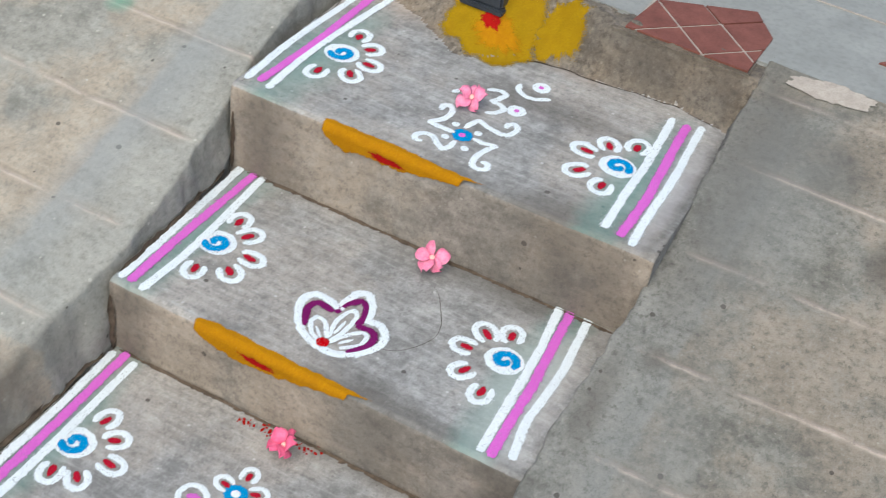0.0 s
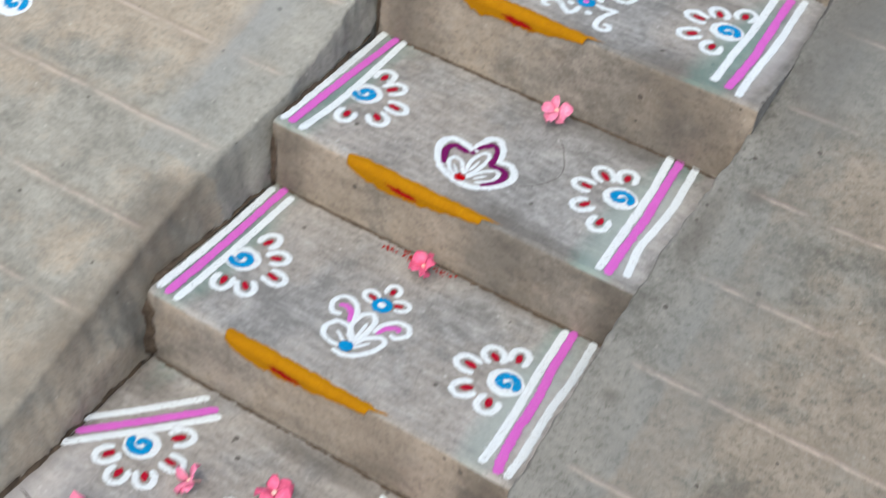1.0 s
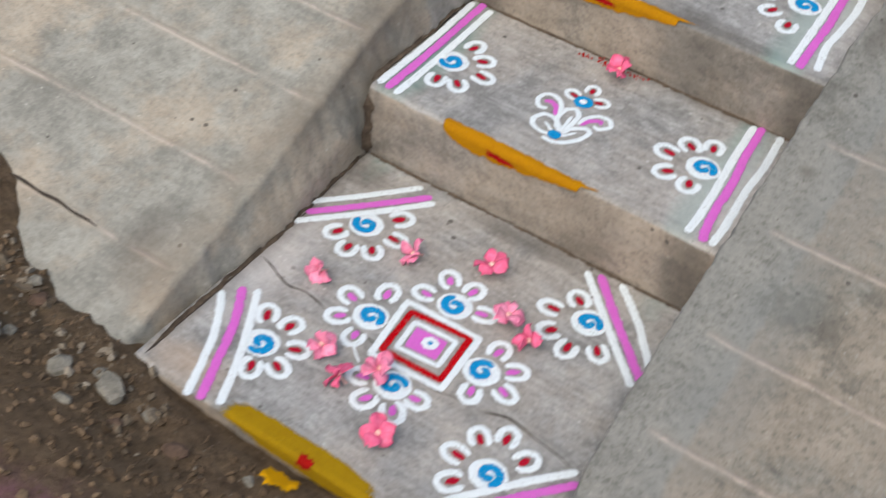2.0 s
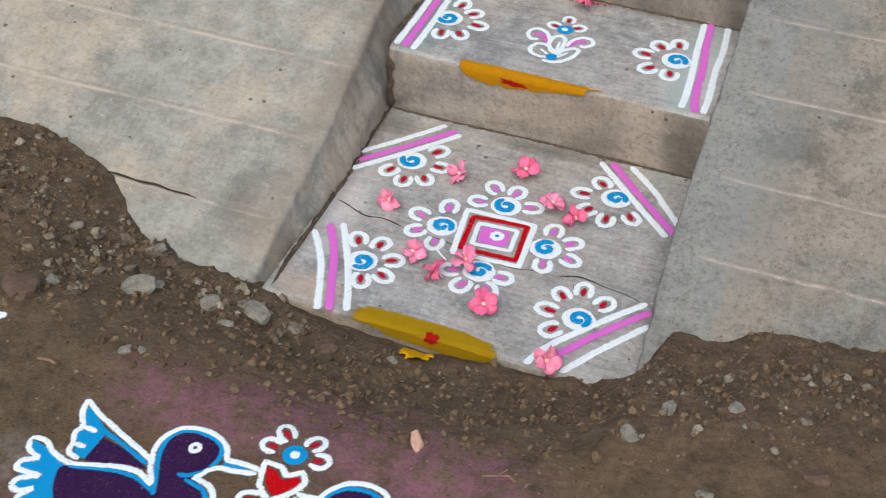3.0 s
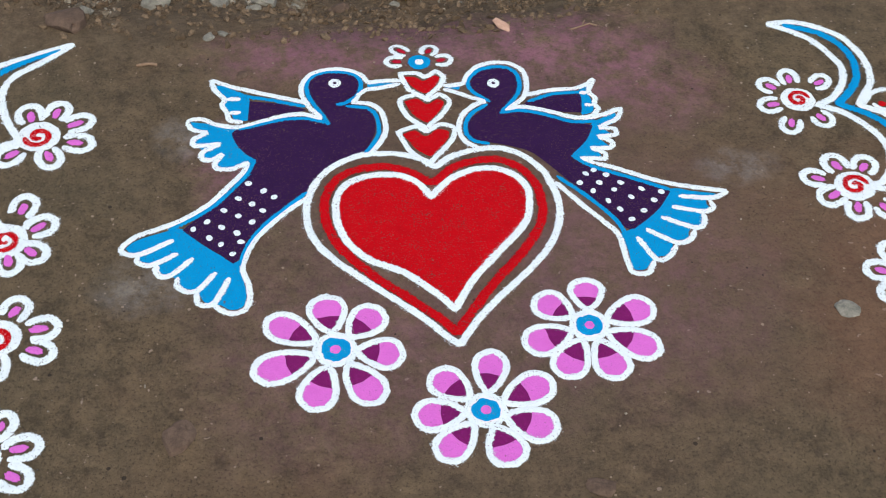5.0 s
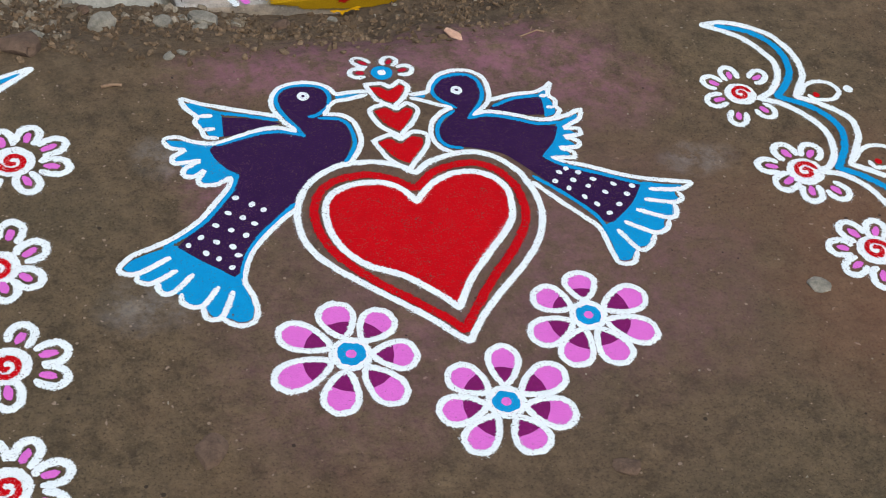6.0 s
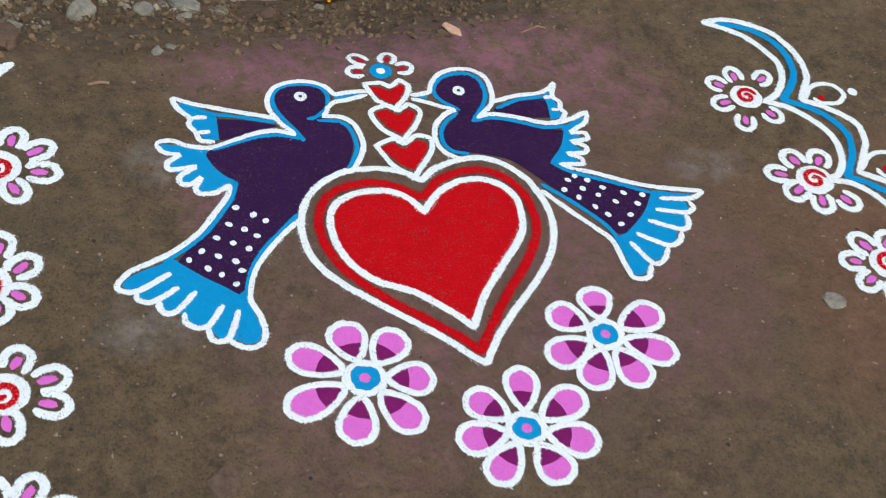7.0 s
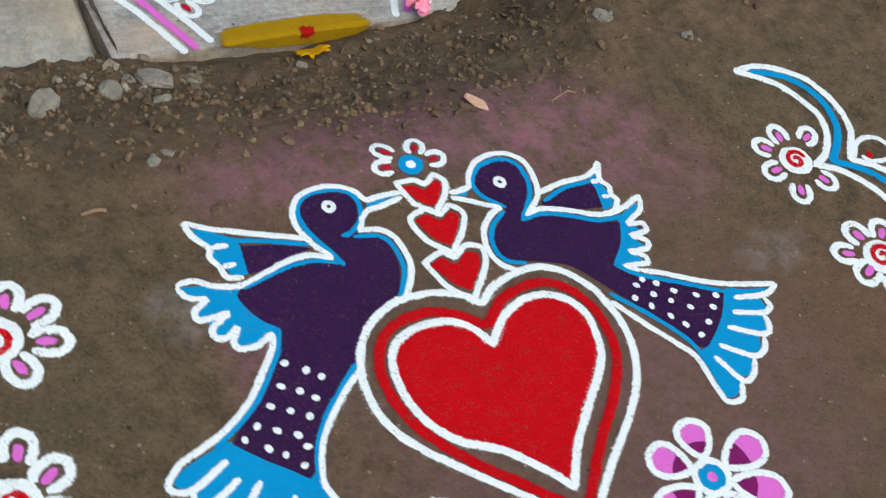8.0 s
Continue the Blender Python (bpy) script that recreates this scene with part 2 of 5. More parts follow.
    bit = specks(n, 48, 0.16, 0.10)
    col = n.mix(n.math("MULTIPLY", bit, 0.8), col, (0.020, 0.015, 0.011))
    fleck = specks(n, 62, 0.15, 0.07)
    col = n.mix(n.math("MULTIPLY", fleck, 0.8), col, (0.27, 0.20, 0.145))
    height = n.math("ADD", n.math("MULTIPLY", fine, 0.55), n.math("ADD", mid, n.math("MULTIPLY", grit, 0.4)))
    height = n.math("SUBTRACT", height, n.math("MULTIPLY", lumps, 0.5))
    clod = n.noise(55, 9, 0.82)
    col = n.mix(n.math("MULTIPLY", n.ramp(clod, [(0.36, 0.6), (0.47, 0.0)]), n.math("MULTIPLY_ADD", dry, 0.9, 0.25)), col, (0.034, 0.024, 0.015))
    col = n.mix(n.math("MULTIPLY", n.ramp(clod, [(0.54, 0.0), (0.68, 0.6)]), n.math("MULTIPLY_ADD", dry, 1.0, 0.2)), col, (0.23, 0.165, 0.11))
    height = n.math("ADD", height, n.math("MULTIPLY", clod, n.math("MULTIPLY_ADD", dry, 3.2, 0.4)))
    return n.finish(col, 0.95, height, 0.9, 0.006)


SOIL = soil_material()


def powder(name, colour, shade, cap=0.85, size=400, bare=0.2):
    """Coloured rangoli powder: matt grains that thin out towards the rim of each line, with stray grains past it."""
    n = Nodes(name)
    at = n.add("ShaderNodeNewGeometry").outputs["Position"]
    u = n.add("ShaderNodeSeparateXYZ", {0: n.add("ShaderNodeUVMap").outputs[0]}).outputs[0]
    grain = n.math("MULTIPLY_ADD", n.noise(size, 3, 0.7, at), 1.7, -0.35)
    patch = n.noise(30, 7, 0.75, at)
    body = n.math("MINIMUM", n.math("MULTIPLY", n.math("SUBTRACT", 1.06, u), 1.35), cap)
    stray = n.math("MULTIPLY", n.math("SUBTRACT", 1.75, u), n.math("MULTIPLY", n.ramp(n.noise(11, 3, 0.6, at), [(0.42, 0.4), (0.60, 1.0)]), 0.40))
    cover = n.math("ADD", n.math("MAXIMUM", body, stray), n.math("MULTIPLY", n.math("SUBTRACT", patch, 0.5), bare))
    alpha = n.ramp(n.math("ADD", n.math("SUBTRACT", cover, grain), 0.5), [(0.44, 0.0), (0.56, 1.0)])
    col = n.mix(n.ramp(grain, [(0.2, 0.0), (0.8, 1.0)]), shade, colour)
    col = n.mix(n.ramp(patch, [(0.46, 0.0), (0.66, 0.7)]), col, shade)
    n.tree.links.new(alpha, n.bsdf.inputs["Alpha"])
    n.finish(col, 0.95, n.math("ADD", grain, n.math("MULTIPLY", patch, 1.5)), 0.6, 0.0012)
    n.bsdf.inputs["Specular IOR Level"].default_value = 0.06
    return n.mat


WHITE = powder("white_powder", (0.78, 0.845, 0.85), (0.60, 0.655, 0.665), 0.72, bare=0.4)
BLUE = powder("blue_powder", (0.003, 0.27, 0.54), (0.002, 0.20, 0.44), 0.74, bare=0.3)
PURPLE = powder("purple_powder", (0.040, 0.013, 0.066), (0.022, 0.007, 0.034), 0.68, bare=0.4)
RED = powder("red_powder", (0.56, 0.003, 0.008), (0.34, 0.002, 0.006), 0.68, bare=0.5)
CRIMSON = powder("crimson_powder", (0.42, 0.010, 0.030), (0.30, 0.008, 0.022), 0.8)
PINK = powder("pink_powder", (0.66, 0.155, 0.56), (0.53, 0.112, 0.44), 0.76, bare=0.3)
PLUM = powder("plum_powder", (0.185, 0.012, 0.115), (0.13, 0.009, 0.08))
TURMERIC = powder("turmeric_paste", (0.44, 0.205, 0.004), (0.33, 0.135, 0.005), 0.88, 420, bare=0.28)
MARIGOLD = powder("orange_turmeric", (0.62, 0.33, 0.004), (0.50, 0.24, 0.004), 0.9, 420)
OLIVE = powder("dull_turmeric", (0.33, 0.205, 0.006), (0.25, 0.145, 0.006), 0.9, 420, bare=0.4)
VERMILION = powder("vermilion_powder", (0.40, 0.010, 0.007), (0.24, 0.006, 0.005), 0.88, 420, bare=0.3)


def plain(name, dark, light, scale=60, rough=0.6, bump=0.3, metal=0.0, gloss=0.25):
    n = Nodes(name)
    f = n.noise(scale, 5, 0.65)
    g = n.noise(scale * 7, 2, 0.6)
    col = n.mix(n.ramp(f, [(0.3, 0.0), (0.7, 1.0)]), dark, light)
    col = n.mix(n.ramp(g, [(0.3, 0.3), (0.55, 0.0)]), col, tuple(c * 0.6 for c in dark))
    n.finish(col, rough, n.math("ADD", f, g), bump, 0.001)
    n.bsdf.inputs["Metallic"].default_value = metal
    n.bsdf.inputs["Specular IOR Level"].default_value = gloss
    return n.mat


STONE = plain("grey_stone", (0.105, 0.100, 0.082), (0.29, 0.268, 0.215), 45, 0.9, 0.9)
CLOD = plain("soil_clod", (0.065, 0.042, 0.029), (0.14, 0.092, 0.064), 50, 0.95, 0.8)
def loose(name, a, b, c):
    """Loose bits, each of its own shade."""
    n = Nodes(name)
    each = n.add("ShaderNodeNewGeometry").outputs["Random Per Island"]
    col = n.ramp(each, [(0.0, a), (0.55, b), (1.0, c)])
    f = n.noise(220, 4, 0.7)
    col = n.mix(n.ramp(f, [(0.35, 0.6), (0.65, 0.0)]), col, tuple(v * 0.5 for v in a))
    return n.finish(col, 0.95, f, 0.6, 0.001)


GRAVEL = loose("dusty_gravel", (0.10, 0.074, 0.048), (0.185, 0.148, 0.102), (0.34, 0.30, 0.235))
CRUMB = loose("soil_crumbs", (0.085, 0.056, 0.032), (0.150, 0.102, 0.060), (0.22, 0.152, 0.094))
SALMON = plain("salmon_stone", (0.42, 0.24, 0.16), (0.62, 0.40, 0.29), 60, 0.8, 0.4)
PETAL = plain("pink_petal", (0.74, 0.15, 0.28), (0.86, 0.34, 0.47), 90, 0.5, 0.15)
PETAL_DEEP = plain("deep_pink_petal", (0.68, 0.075, 0.18), (0.80, 0.19, 0.32), 90, 0.5, 0.15)
PETAL_EYE = plain("pale_flower_eye", (0.75, 0.40, 0.36), (0.85, 0.60, 0.48), 120, 0.5, 0.15)
FLOOR = plain("grey_floor_tile", (0.225, 0.228, 0.205), (0.30, 0.303, 0.275), 12, 0.45, 0.12)
TERRACOTTA = plain("terracotta_tile", (0.14, 0.048, 0.034), (0.215, 0.078, 0.056), 30, 0.6, 0.3)
GROUT = plain("pale_grout", (0.30, 0.265, 0.225), (0.42, 0.38, 0.325), 60, 0.9, 0.6)
METAL = plain("dark_painted_steel", (0.028, 0.034, 0.042), (0.055, 0.064, 0.075), 30, 0.35, 0.15, 0.3, 0.5)
WOOD = plain("dry_twig", (0.16, 0.10, 0.06), (0.30, 0.20, 0.13), 80, 0.85, 0.5)


# ---- surfaces ----
SLOPE = (0.198, 0.315)                      # the ramp: height at y = 0 and rise per metre
TREADS = (0.0, 0.16, 0.305, 0.475)
FRONTS = (-0.645, -0.002, 0.347, 0.703)
EDGE_X = (-3.0, -0.816, -0.609, -0.487, -0.409, -0.337, -0.254, -0.139, 0.0, 0.045, 0.133, 0.24, 0.344, 0.479, 0.565, 0.69, 0.74, 0.769, 0.861, 0.906, 0.979, 1.077, 3.0)
EDGE_Y = (-0.43, -0.424, -0.425, -0.454, -0.479, -0.542, -0.602, -0.624, -0.634, -0.642, -0.672, -0.690, -0.695, -0.665, -0.66, -0.62, -0.56, -0.505, -0.503, -0.466, -0.458, -0.437, -0.43)


def smooth(v):
    v = min(1.0, max(0.0, v))
    return v * v * (3 - 2 * v)


def ramp_z(y):
    return SLOPE[0] + SLOPE[1] * y


def soil_edge(x):
    """How far up the soil reaches over the concrete, along y."""
    y = float(np.interp(x, EDGE_X, EDGE_Y))
    return y + 0.012 * noise.noise((x * 16, 3.1, 0)) + 0.006 * noise.noise((x * 45, 7.7, 0))


def soil_plane(x, y):
    return 0.2157 + 0.02705 * min(1.6, max(-1.2, x)) + 0.08074 * max(-2.6, y)


def G(x, y):
    """Height of the soil."""
    edge = soil_edge(x)
    s = edge - y
    inner = smooth((x + 0.03) / 0.08) * smooth((0.78 - x) / 0.08)
    low = ramp_z(edge) * (1 - inner) - 0.010 * inner
    if s < 0:
        return low - 0.6 * min(-s, 0.3)
    rough = 1 - smooth((s - 0.12) / 0.28)
    z = low + (soil_plane(x, y) - low) * smooth(s / 0.40) + 0.010 * (1 - math.exp(-s / 0.012)) * rough
    bumps = 0.010 * noise.noise((x * 7, y * 7, 1)) + 0.008 * noise.noise((x * 21, y * 21, 2)) + 0.006 * noise.noise((x * 50, y * 50, 5))
    return z + rough * bumps + (1 - rough) * 0.0003 * noise.noise((x * 5, y * 5, 4))


def P(x, y):
    return TREADS[0] + wear(x, y)


def T1(x, y):
    return TREADS[1] + wear(x, y)


def T2(x, y):
    return TREADS[2] + wear(x, y)


def T3(x, y):
    """The upper tread with the mortar fillet at its back."""
    return TREADS[3] + wear(x, y) + fillet(x, y)


def wear(x, y):
    return 0.0018 * noise.noise((x * 4, y * 4, 9))


def R(x, y):
    """Height of the ramps' surface."""
    return ramp_z(y) + 0.004 * noise.noise((x * 3, y * 3, 4)) + 0.001


def fillet_start(x):
    """Where the mortar at the back of the upper tread begins, along y."""
    y = float(np.interp(x, (-0.05, 0.12, 0.224, 0.277, 0.355, 0.41, 0.486, 0.548, 0.62, 0.673, 0.74), (1.16, 1.10, 1.03, 1.045, 1.108, 1.113, 1.117, 1.126, 1.135, 1.122, 1.11)))
    return y + 0.005 * noise.noise((x * 30, 0, 3)) + 0.003 * noise.noise((x * 90, 0, 3))


def fillet_end(x):
    return float(np.interp(x, (0.36, 0.47), (1.20, 1.155)))


def fillet(x, y):
    d = y - fillet_start(x)
    if d <= 0:
        return 0.0
    lump = 0.007 * noise.noise((x * 25, y * 25, 3)) + 0.004 * noise.noise((x * 70, y * 70, 3))
    return 0.005 * smooth(d / 0.008) + (0.092 + lump) * smooth(d / (fillet_end(x) - fillet_start(x)) * 0.95) + 0.5 * lump * smooth(d / 0.02)


# ---- building helpers ----
def part(name, bm, material, parent=None, label="", shade=False):
    mesh = bpy.data.meshes.new(name)
    bm.to_mesh(mesh)
    bm.free()
    if shade:
        for p in mesh.polygons:
            p.use_smooth = True
    mesh.materials.append(material)
    ob = new(name, mesh)
    ob.parent = parent
    return tagged(ob, label)


def thing(name, label, category, group="", kind="", at=(0, 0, 0)):
    ob = new(name)
    ob.location = at
    ob.empty_display_size = 0.05
    return tagged(ob, label, category, group, kind)


def motif(name, label, category, group=""):
    return thing(name, label, category, group)


def sheet(points, uv=None):
    """A bmesh of a grid of points; uv: one number a point."""
    bm = bmesh.new()
    rows = [[bm.verts.new(p) for p in row] for row in points]
    layer = bm.loops.layers.uv.new("edge") if uv else None
    for i in range(len(rows) - 1):
        for j in range(len(rows[0]) - 1):
            f = bm.faces.new((rows[i][j], rows[i + 1][j], rows[i + 1][j + 1], rows[i][j + 1]))
            f.smooth = True
            if uv:
                for loop, (a, b) in zip(f.loops, ((i, j), (i + 1, j), (i + 1, j + 1), (i, j + 1))):
                    loop[layer].uv = (uv[a][b], 0.5)
    return bm


def curve_points(pts, closed, step, sharp=0.0):
    """A smooth line through the points, in even steps."""
    p = [np.array(q, float) for q in pts]
    n = len(p)
    dense = []
    for i in range(n if closed else n - 1):
        a, b = p[i], p[(i + 1) % n]
        before = p[i - 1] if closed or i > 0 else a
        after = p[(i + 2) % n] if closed or i + 2 < n else b
        m0, m1 = 0.42 * (b - before), 0.42 * (after - a)
        if np.dot(a - before, b - a) < 0.1 * np.linalg.norm(a - before) * np.linalg.norm(b - a):
            m0 = 0.5 * (b - a)
        if np.dot(b - a, after - b) < 0.1 * np.linalg.norm(b - a) * np.linalg.norm(after - b):
            m1 = 0.5 * (b - a)
        for k in range(12):
            t = k / 12
            dense.append((2 * t**3 - 3 * t**2 + 1) * a + (t**3 - 2 * t**2 + t) * m0 + (-2 * t**3 + 3 * t**2) * b + (t**3 - t**2) * m1)
    dense.append(p[0] if closed else p[-1])
    dense = np.array(dense)
    along = np.concatenate(([0], np.cumsum(np.linalg.norm(np.diff(dense, axis=0), axis=1))))
    count = max(4, int(along[-1] / step))
    s = np.linspace(0, along[-1], count + 1)
    return np.stack([np.interp(s, along, dense[:, 0]), np.interp(s, along, dense[:, 1])], 1)


SEED = [0]


def stroke(parent, name, material, width, pts, surf, closed=False, lift=4, label=""):
    """A poured line of powder: a low ridge with a ragged rim."""
    SEED[0] += 1
    k = SEED[0] * 1.37
    line = curve_points(pts, closed, 0.0035)
    tangent = np.gradient(line, axis=0)
    if closed:
        tangent[0] = tangent[-1] = line[1] - line[-2]
    tangent /= np.linalg.norm(tangent, axis=1)[:, None] + 1e-9
    grid, uv = [], []
    ends = (1.0, 1.0) if closed else (0.45, 0.55)
    last = len(line) - 1
    for i, (c, t) in enumerate(zip(line, tangent)):
        side = np.array((-t[1], t[0]))
        taper = min(1.0, ends[0] + i * 0.25, ends[1] + (last - i) * 0.25)
        row, us = [], []
        for v in (-1.7, -1.0, -0.55, 0.0, 0.55, 1.0, 1.7):
            w = width * 0.80 * taper * (1 + 0.16 * noise.noise((c[0] * 45 + k, c[1] * 45, v)) + 0.20 * noise.noise((c[0] * 170, c[1] * 170, v + k)))
            q = c + side * v * w
            h = 0.0004 + 0.00018 * lift + 0.0009 * (1 - min(1.0, v * v)) * min(1, width / 0.009) - (0.0003 if abs(v) > 1.2 else 0.0)
            row.append((q[0], q[1], surf(q[0], q[1]) + h))
            us.append(abs(v))
        grid.append(row)
        uv.append(us)
    if closed:
        grid[-1], uv[-1] = grid[0], uv[0]
    return part(name, sheet(grid, uv), material, parent, label)


def patch(name, material, centre, rx, ry, surf, parent=None, lift=1, turn=0.0, ragged=0.12, rim=0.75, rings=4, label="", taper=0.0, spindle=0.0, square=1.0):
    """A rounded spread of powder, laid on surf, which gives a height or a whole place."""
    SEED[0] += 1
    k = SEED[0] * 0.73
    around = max(12, min(90, int(2 * math.pi * max(rx, ry) / 0.004)))
    ca, sa = math.cos(radians(turn)), math.sin(radians(turn))
    grid, uv = [], []
    for j in range(around + 1):
        a = 2 * math.pi * (j % around) / around
        wob = 1 + ragged * (noise.noise((math.cos(a) * 2.2, math.sin(a) * 2.2, k)) + 0.7 * noise.noise((math.cos(a) * 7, math.sin(a) * 7, k)))
        row, us = [], []
        for i in range(rings + 1):
            r = i / rings
            ex, ey = math.cos(a), math.sin(a)
            px, py = rx * r * wob * math.copysign(abs(ex) ** square, ex), ry * r * wob * math.copysign(abs(ey) ** square, ey)
            py *= 1 - taper * px / rx
            py *= 1 - spindle * min(1.0, abs(px / rx)) ** 2
            x, y = centre[0] + px * ca - py * sa, centre[1] + px * sa + py * ca
            spot = surf(x, y)
            if isinstance(spot, float):
                spot = (x, y, spot + 0.0004 + 0.00018 * lift + 0.0006 * (1 - r * r))
            row.append(spot)
            us.append(0.0 if r < rim else (r - rim) / (1 - rim + 1e-6))
        grid.append(row)
        uv.append(us)
    return part(name, sheet(grid, uv), material, parent, label)


def disc(parent, name, material, centre, r, surf, lift=1):
    return patch(name, material, centre, r, r, surf, parent, lift, ragged=0.08, rim=0.6, rings=5)


def dots(parent, centres, r, surf):
    for c in centres:
        patch("dot", WHITE, c, r * random.uniform(0.9, 1.15), r * random.uniform(0.75, 0.95), surf, parent, 5, turn=random.uniform(0, 180), ragged=0.15, rim=0.6, rings=4)


def fill(parent, name, material, pts, surf, lift=1, label=""):
    """A flat field of powder inside a drawn outline."""
    line = curve_points(pts, True, 0.006)[:-1]
    bm = bmesh.new()
    layer = bm.loops.layers.uv.new("edge")
    verts = [bm.verts.new((x, y, surf(x, y) + 0.0006 + 0.00018 * lift)) for x, y in line]
    face = bm.faces.new(verts)
    face.normal_update()
    if face.normal.z < 0:
        face.normal_flip()
    bmesh.ops.triangulate(bm, faces=[face])
    for f in bm.faces:
        for loop in f.loops:
            loop[layer].uv = (0.0, 0.5)
    return part(name, bm, material, parent, label)


def petal_loop(parent, centre, tip, size, surf, inner):
    """An open loop of white powder with a dab of colour inside."""
    c, b = np.array(centre), np.array(tip)
    d = (b - c) / (np.linalg.norm(b - c) + 1e-9)
    n = np.array((-d[1], d[0])) * random.choice((-1, 1))
    length, wide = size * random.uniform(1.2, 1.4), size * random.uniform(0.92, 1.08)
    pts = [b + d * length * u + n * wide * v for u, v in ((-0.40, 0.34), (-0.1, 0.46), (0.25, 0.42), (0.44, 0.16), (0.46, -0.12), (0.28, -0.40), (-0.05, -0.47), (-0.34, -0.36), (-0.46, -0.12))]
    if random.random() < 0.6:
        pts = pts[:-1]
    ring = stroke(parent, "petal_outline", WHITE, size * 0.31, [tuple(q) for q in pts], surf, lift=3)
    turn = math.degrees(math.atan2(d[1], d[0]))
    spot = b - d * length * 0.08
    patch("petal_fill", inner, tuple(spot), length * 0.30, wide * 0.20, surf, ring, 5, turn + random.uniform(-12, 12), 0.2, 0.55)


def spiral_flower(centre, petals, surf, spin, heart, tip, r):
    names = {BLUE: "blue", RED: "red", CRIMSON: "crimson", PINK: "pink"}
    where = "trodden soil" if surf is G else "concrete"
    m = motif("powder_flower", f"white powder flower, {names[heart]} spiral and {names[tip]} petals, on {where}", "powder drawing",
              "powder flowers on soil" if surf is G else "powder flowers on the steps")
    disc_ob = patch("centre_disc", WHITE, centre, r * 1.22, r * 1.17, surf, m, 1, ragged=0.05, rim=0.8, rings=5)
    pts = []
    turns, first, thick = (2.4, 0.76, 0.43) if heart is BLUE else (2.8, 0.74, 0.28)
    for i in range(25):
        u = i / 24
        a = radians(spin) + u * turns * math.pi
        rad = r * (first - (first - 0.12) * u)
        pts.append((centre[0] + rad * math.cos(a), centre[1] + rad * math.sin(a)))
    stroke(disc_ob, "spiral", heart, r * thick, pts, surf, lift=5)
    for p in petals:
        petal_loop(m, centre, p, r * 1.22, surf, tip)
    return m


def bloom(m, centre, petals, surf, tip, r):
    patch("centre_disc", BLUE, centre, r, r * 0.95, surf, m, 4, ragged=0.05, rim=0.7)
    patch("dot", WHITE, centre, r * 0.42, r * 0.4, surf, m, 6, ragged=0.15, rim=0.6)
    for p in petals:
        petal_loop(m, centre, p, r * 1.25, surf, tip)


def petal_flower(centre, tips, surf):
    m = motif("powder_flower", "large pink powder flower with plum shading and blue eye", "powder drawing", "large powder flowers")
    c = np.array(centre)
    mean = sum(np.linalg.norm(np.array(p) - c) for p in tips) / len(tips)
    shape = ((-1.0, 0.0), (-0.80, 0.36), (-0.35, 0.76), (0.25, 1.0), (0.74, 0.78), (1.0, 0.0), (0.74, -0.78), (0.25, -1.0), (-0.35, -0.76), (-0.80, -0.36))
    blunt = ((-1.0, 0.0), (-0.88, 0.52), (-0.45, 0.88), (0.15, 1.0), (0.70, 0.78), (1.0, 0.0), (0.70, -0.78), (0.15, -1.0), (-0.45, -0.88), (-0.88, -0.52))
    for p in tips:
        b = np.array(p)
        d = (b - c) / np.linalg.norm(b - c)
        n = np.array((-d[1], d[0]))
        inner, outer = mean * 0.29, np.linalg.norm(b - c) - 0.006
        a, w = (outer - inner) / 2, mean * random.uniform(0.195, 0.225)
        mid = c + d * (inner + outer) / 2
        a2, mid2 = a * 0.93, mid + d * a * 0.07
        pts = [tuple(mid2 + d * u * a2 + n * v * w) for u, v in blunt]
        petal = fill(m, "petal", PINK, pts, surf, 1)
        cut = random.uniform(-0.32, -0.12)
        lean = random.uniform(-0.06, 0.06)
        low = [(-0.98, 0.0), (-0.87, 0.5), (-0.45, 0.86), (cut + lean, 0.97), (cut + 0.05, 0.45), (cut + 0.08, 0.0), (cut + 0.02, -0.45), (cut - lean, -0.97), (-0.45, -0.86), (-0.87, -0.5)]
        fill(petal, "petal_shade", PLUM, [tuple(mid2 + d * u * a2 + n * v * w) for u, v in low], surf, 3)
        stroke(m, "petal_outline", WHITE, 0.0092, [tuple(mid + d * u * a * 1.02 + n * v * w * 1.1) for u, v in shape], surf, True, 4)
    disc_ob = patch("centre_disc", WHITE, centre, mean * 0.315, mean * 0.30, surf, m, 6, ragged=0.04, rim=0.8)
    patch("eye_ring", BLUE, centre, mean * 0.235, mean * 0.22, surf, disc_ob, 7, ragged=0.06, rim=0.85)
    patch("eye", PINK, centre, mean * 0.115, mean * 0.11, surf, disc_ob, 8, ragged=0.1, rim=0.85)


def stripe_border(a, b, c, surf):
    m = motif("powder_stripe_border", "white, pink and white powder stripes drawn along the concrete edge", "powder drawing", "stripe borders")
    for pts, mat, w in ((a, WHITE, 0.0130), (b, PINK, 0.0140), (c, WHITE, 0.0130)):
        stroke(m, "stripe", mat, w, pts, surf)


def fresh_petal(size, twist):
    """One broad, curled petal, base at the origin, pointing along x."""
    rows = []
    for i in range(7):
        u = i / 6
        wide = size * 0.47 * math.sin(math.pi * min(1, 0.10 + 0.78 * u) ** 1.1) + size * 0.04
        row = []
        for j in range(5):
            v = (j - 2) / 2
            x = size * (0.12 + 0.95 * u - 0.08 * v * v * u)
            z = size * (0.30 * u - 0.42 * u * u + 0.10 * v * v * u + 0.20 * math.sin(4.5 * v + 2 * twist) * u * u + twist * 0.05 * v * u)
            row.append((x, v * wide, z))
        rows.append(row)
    return sheet(rows)


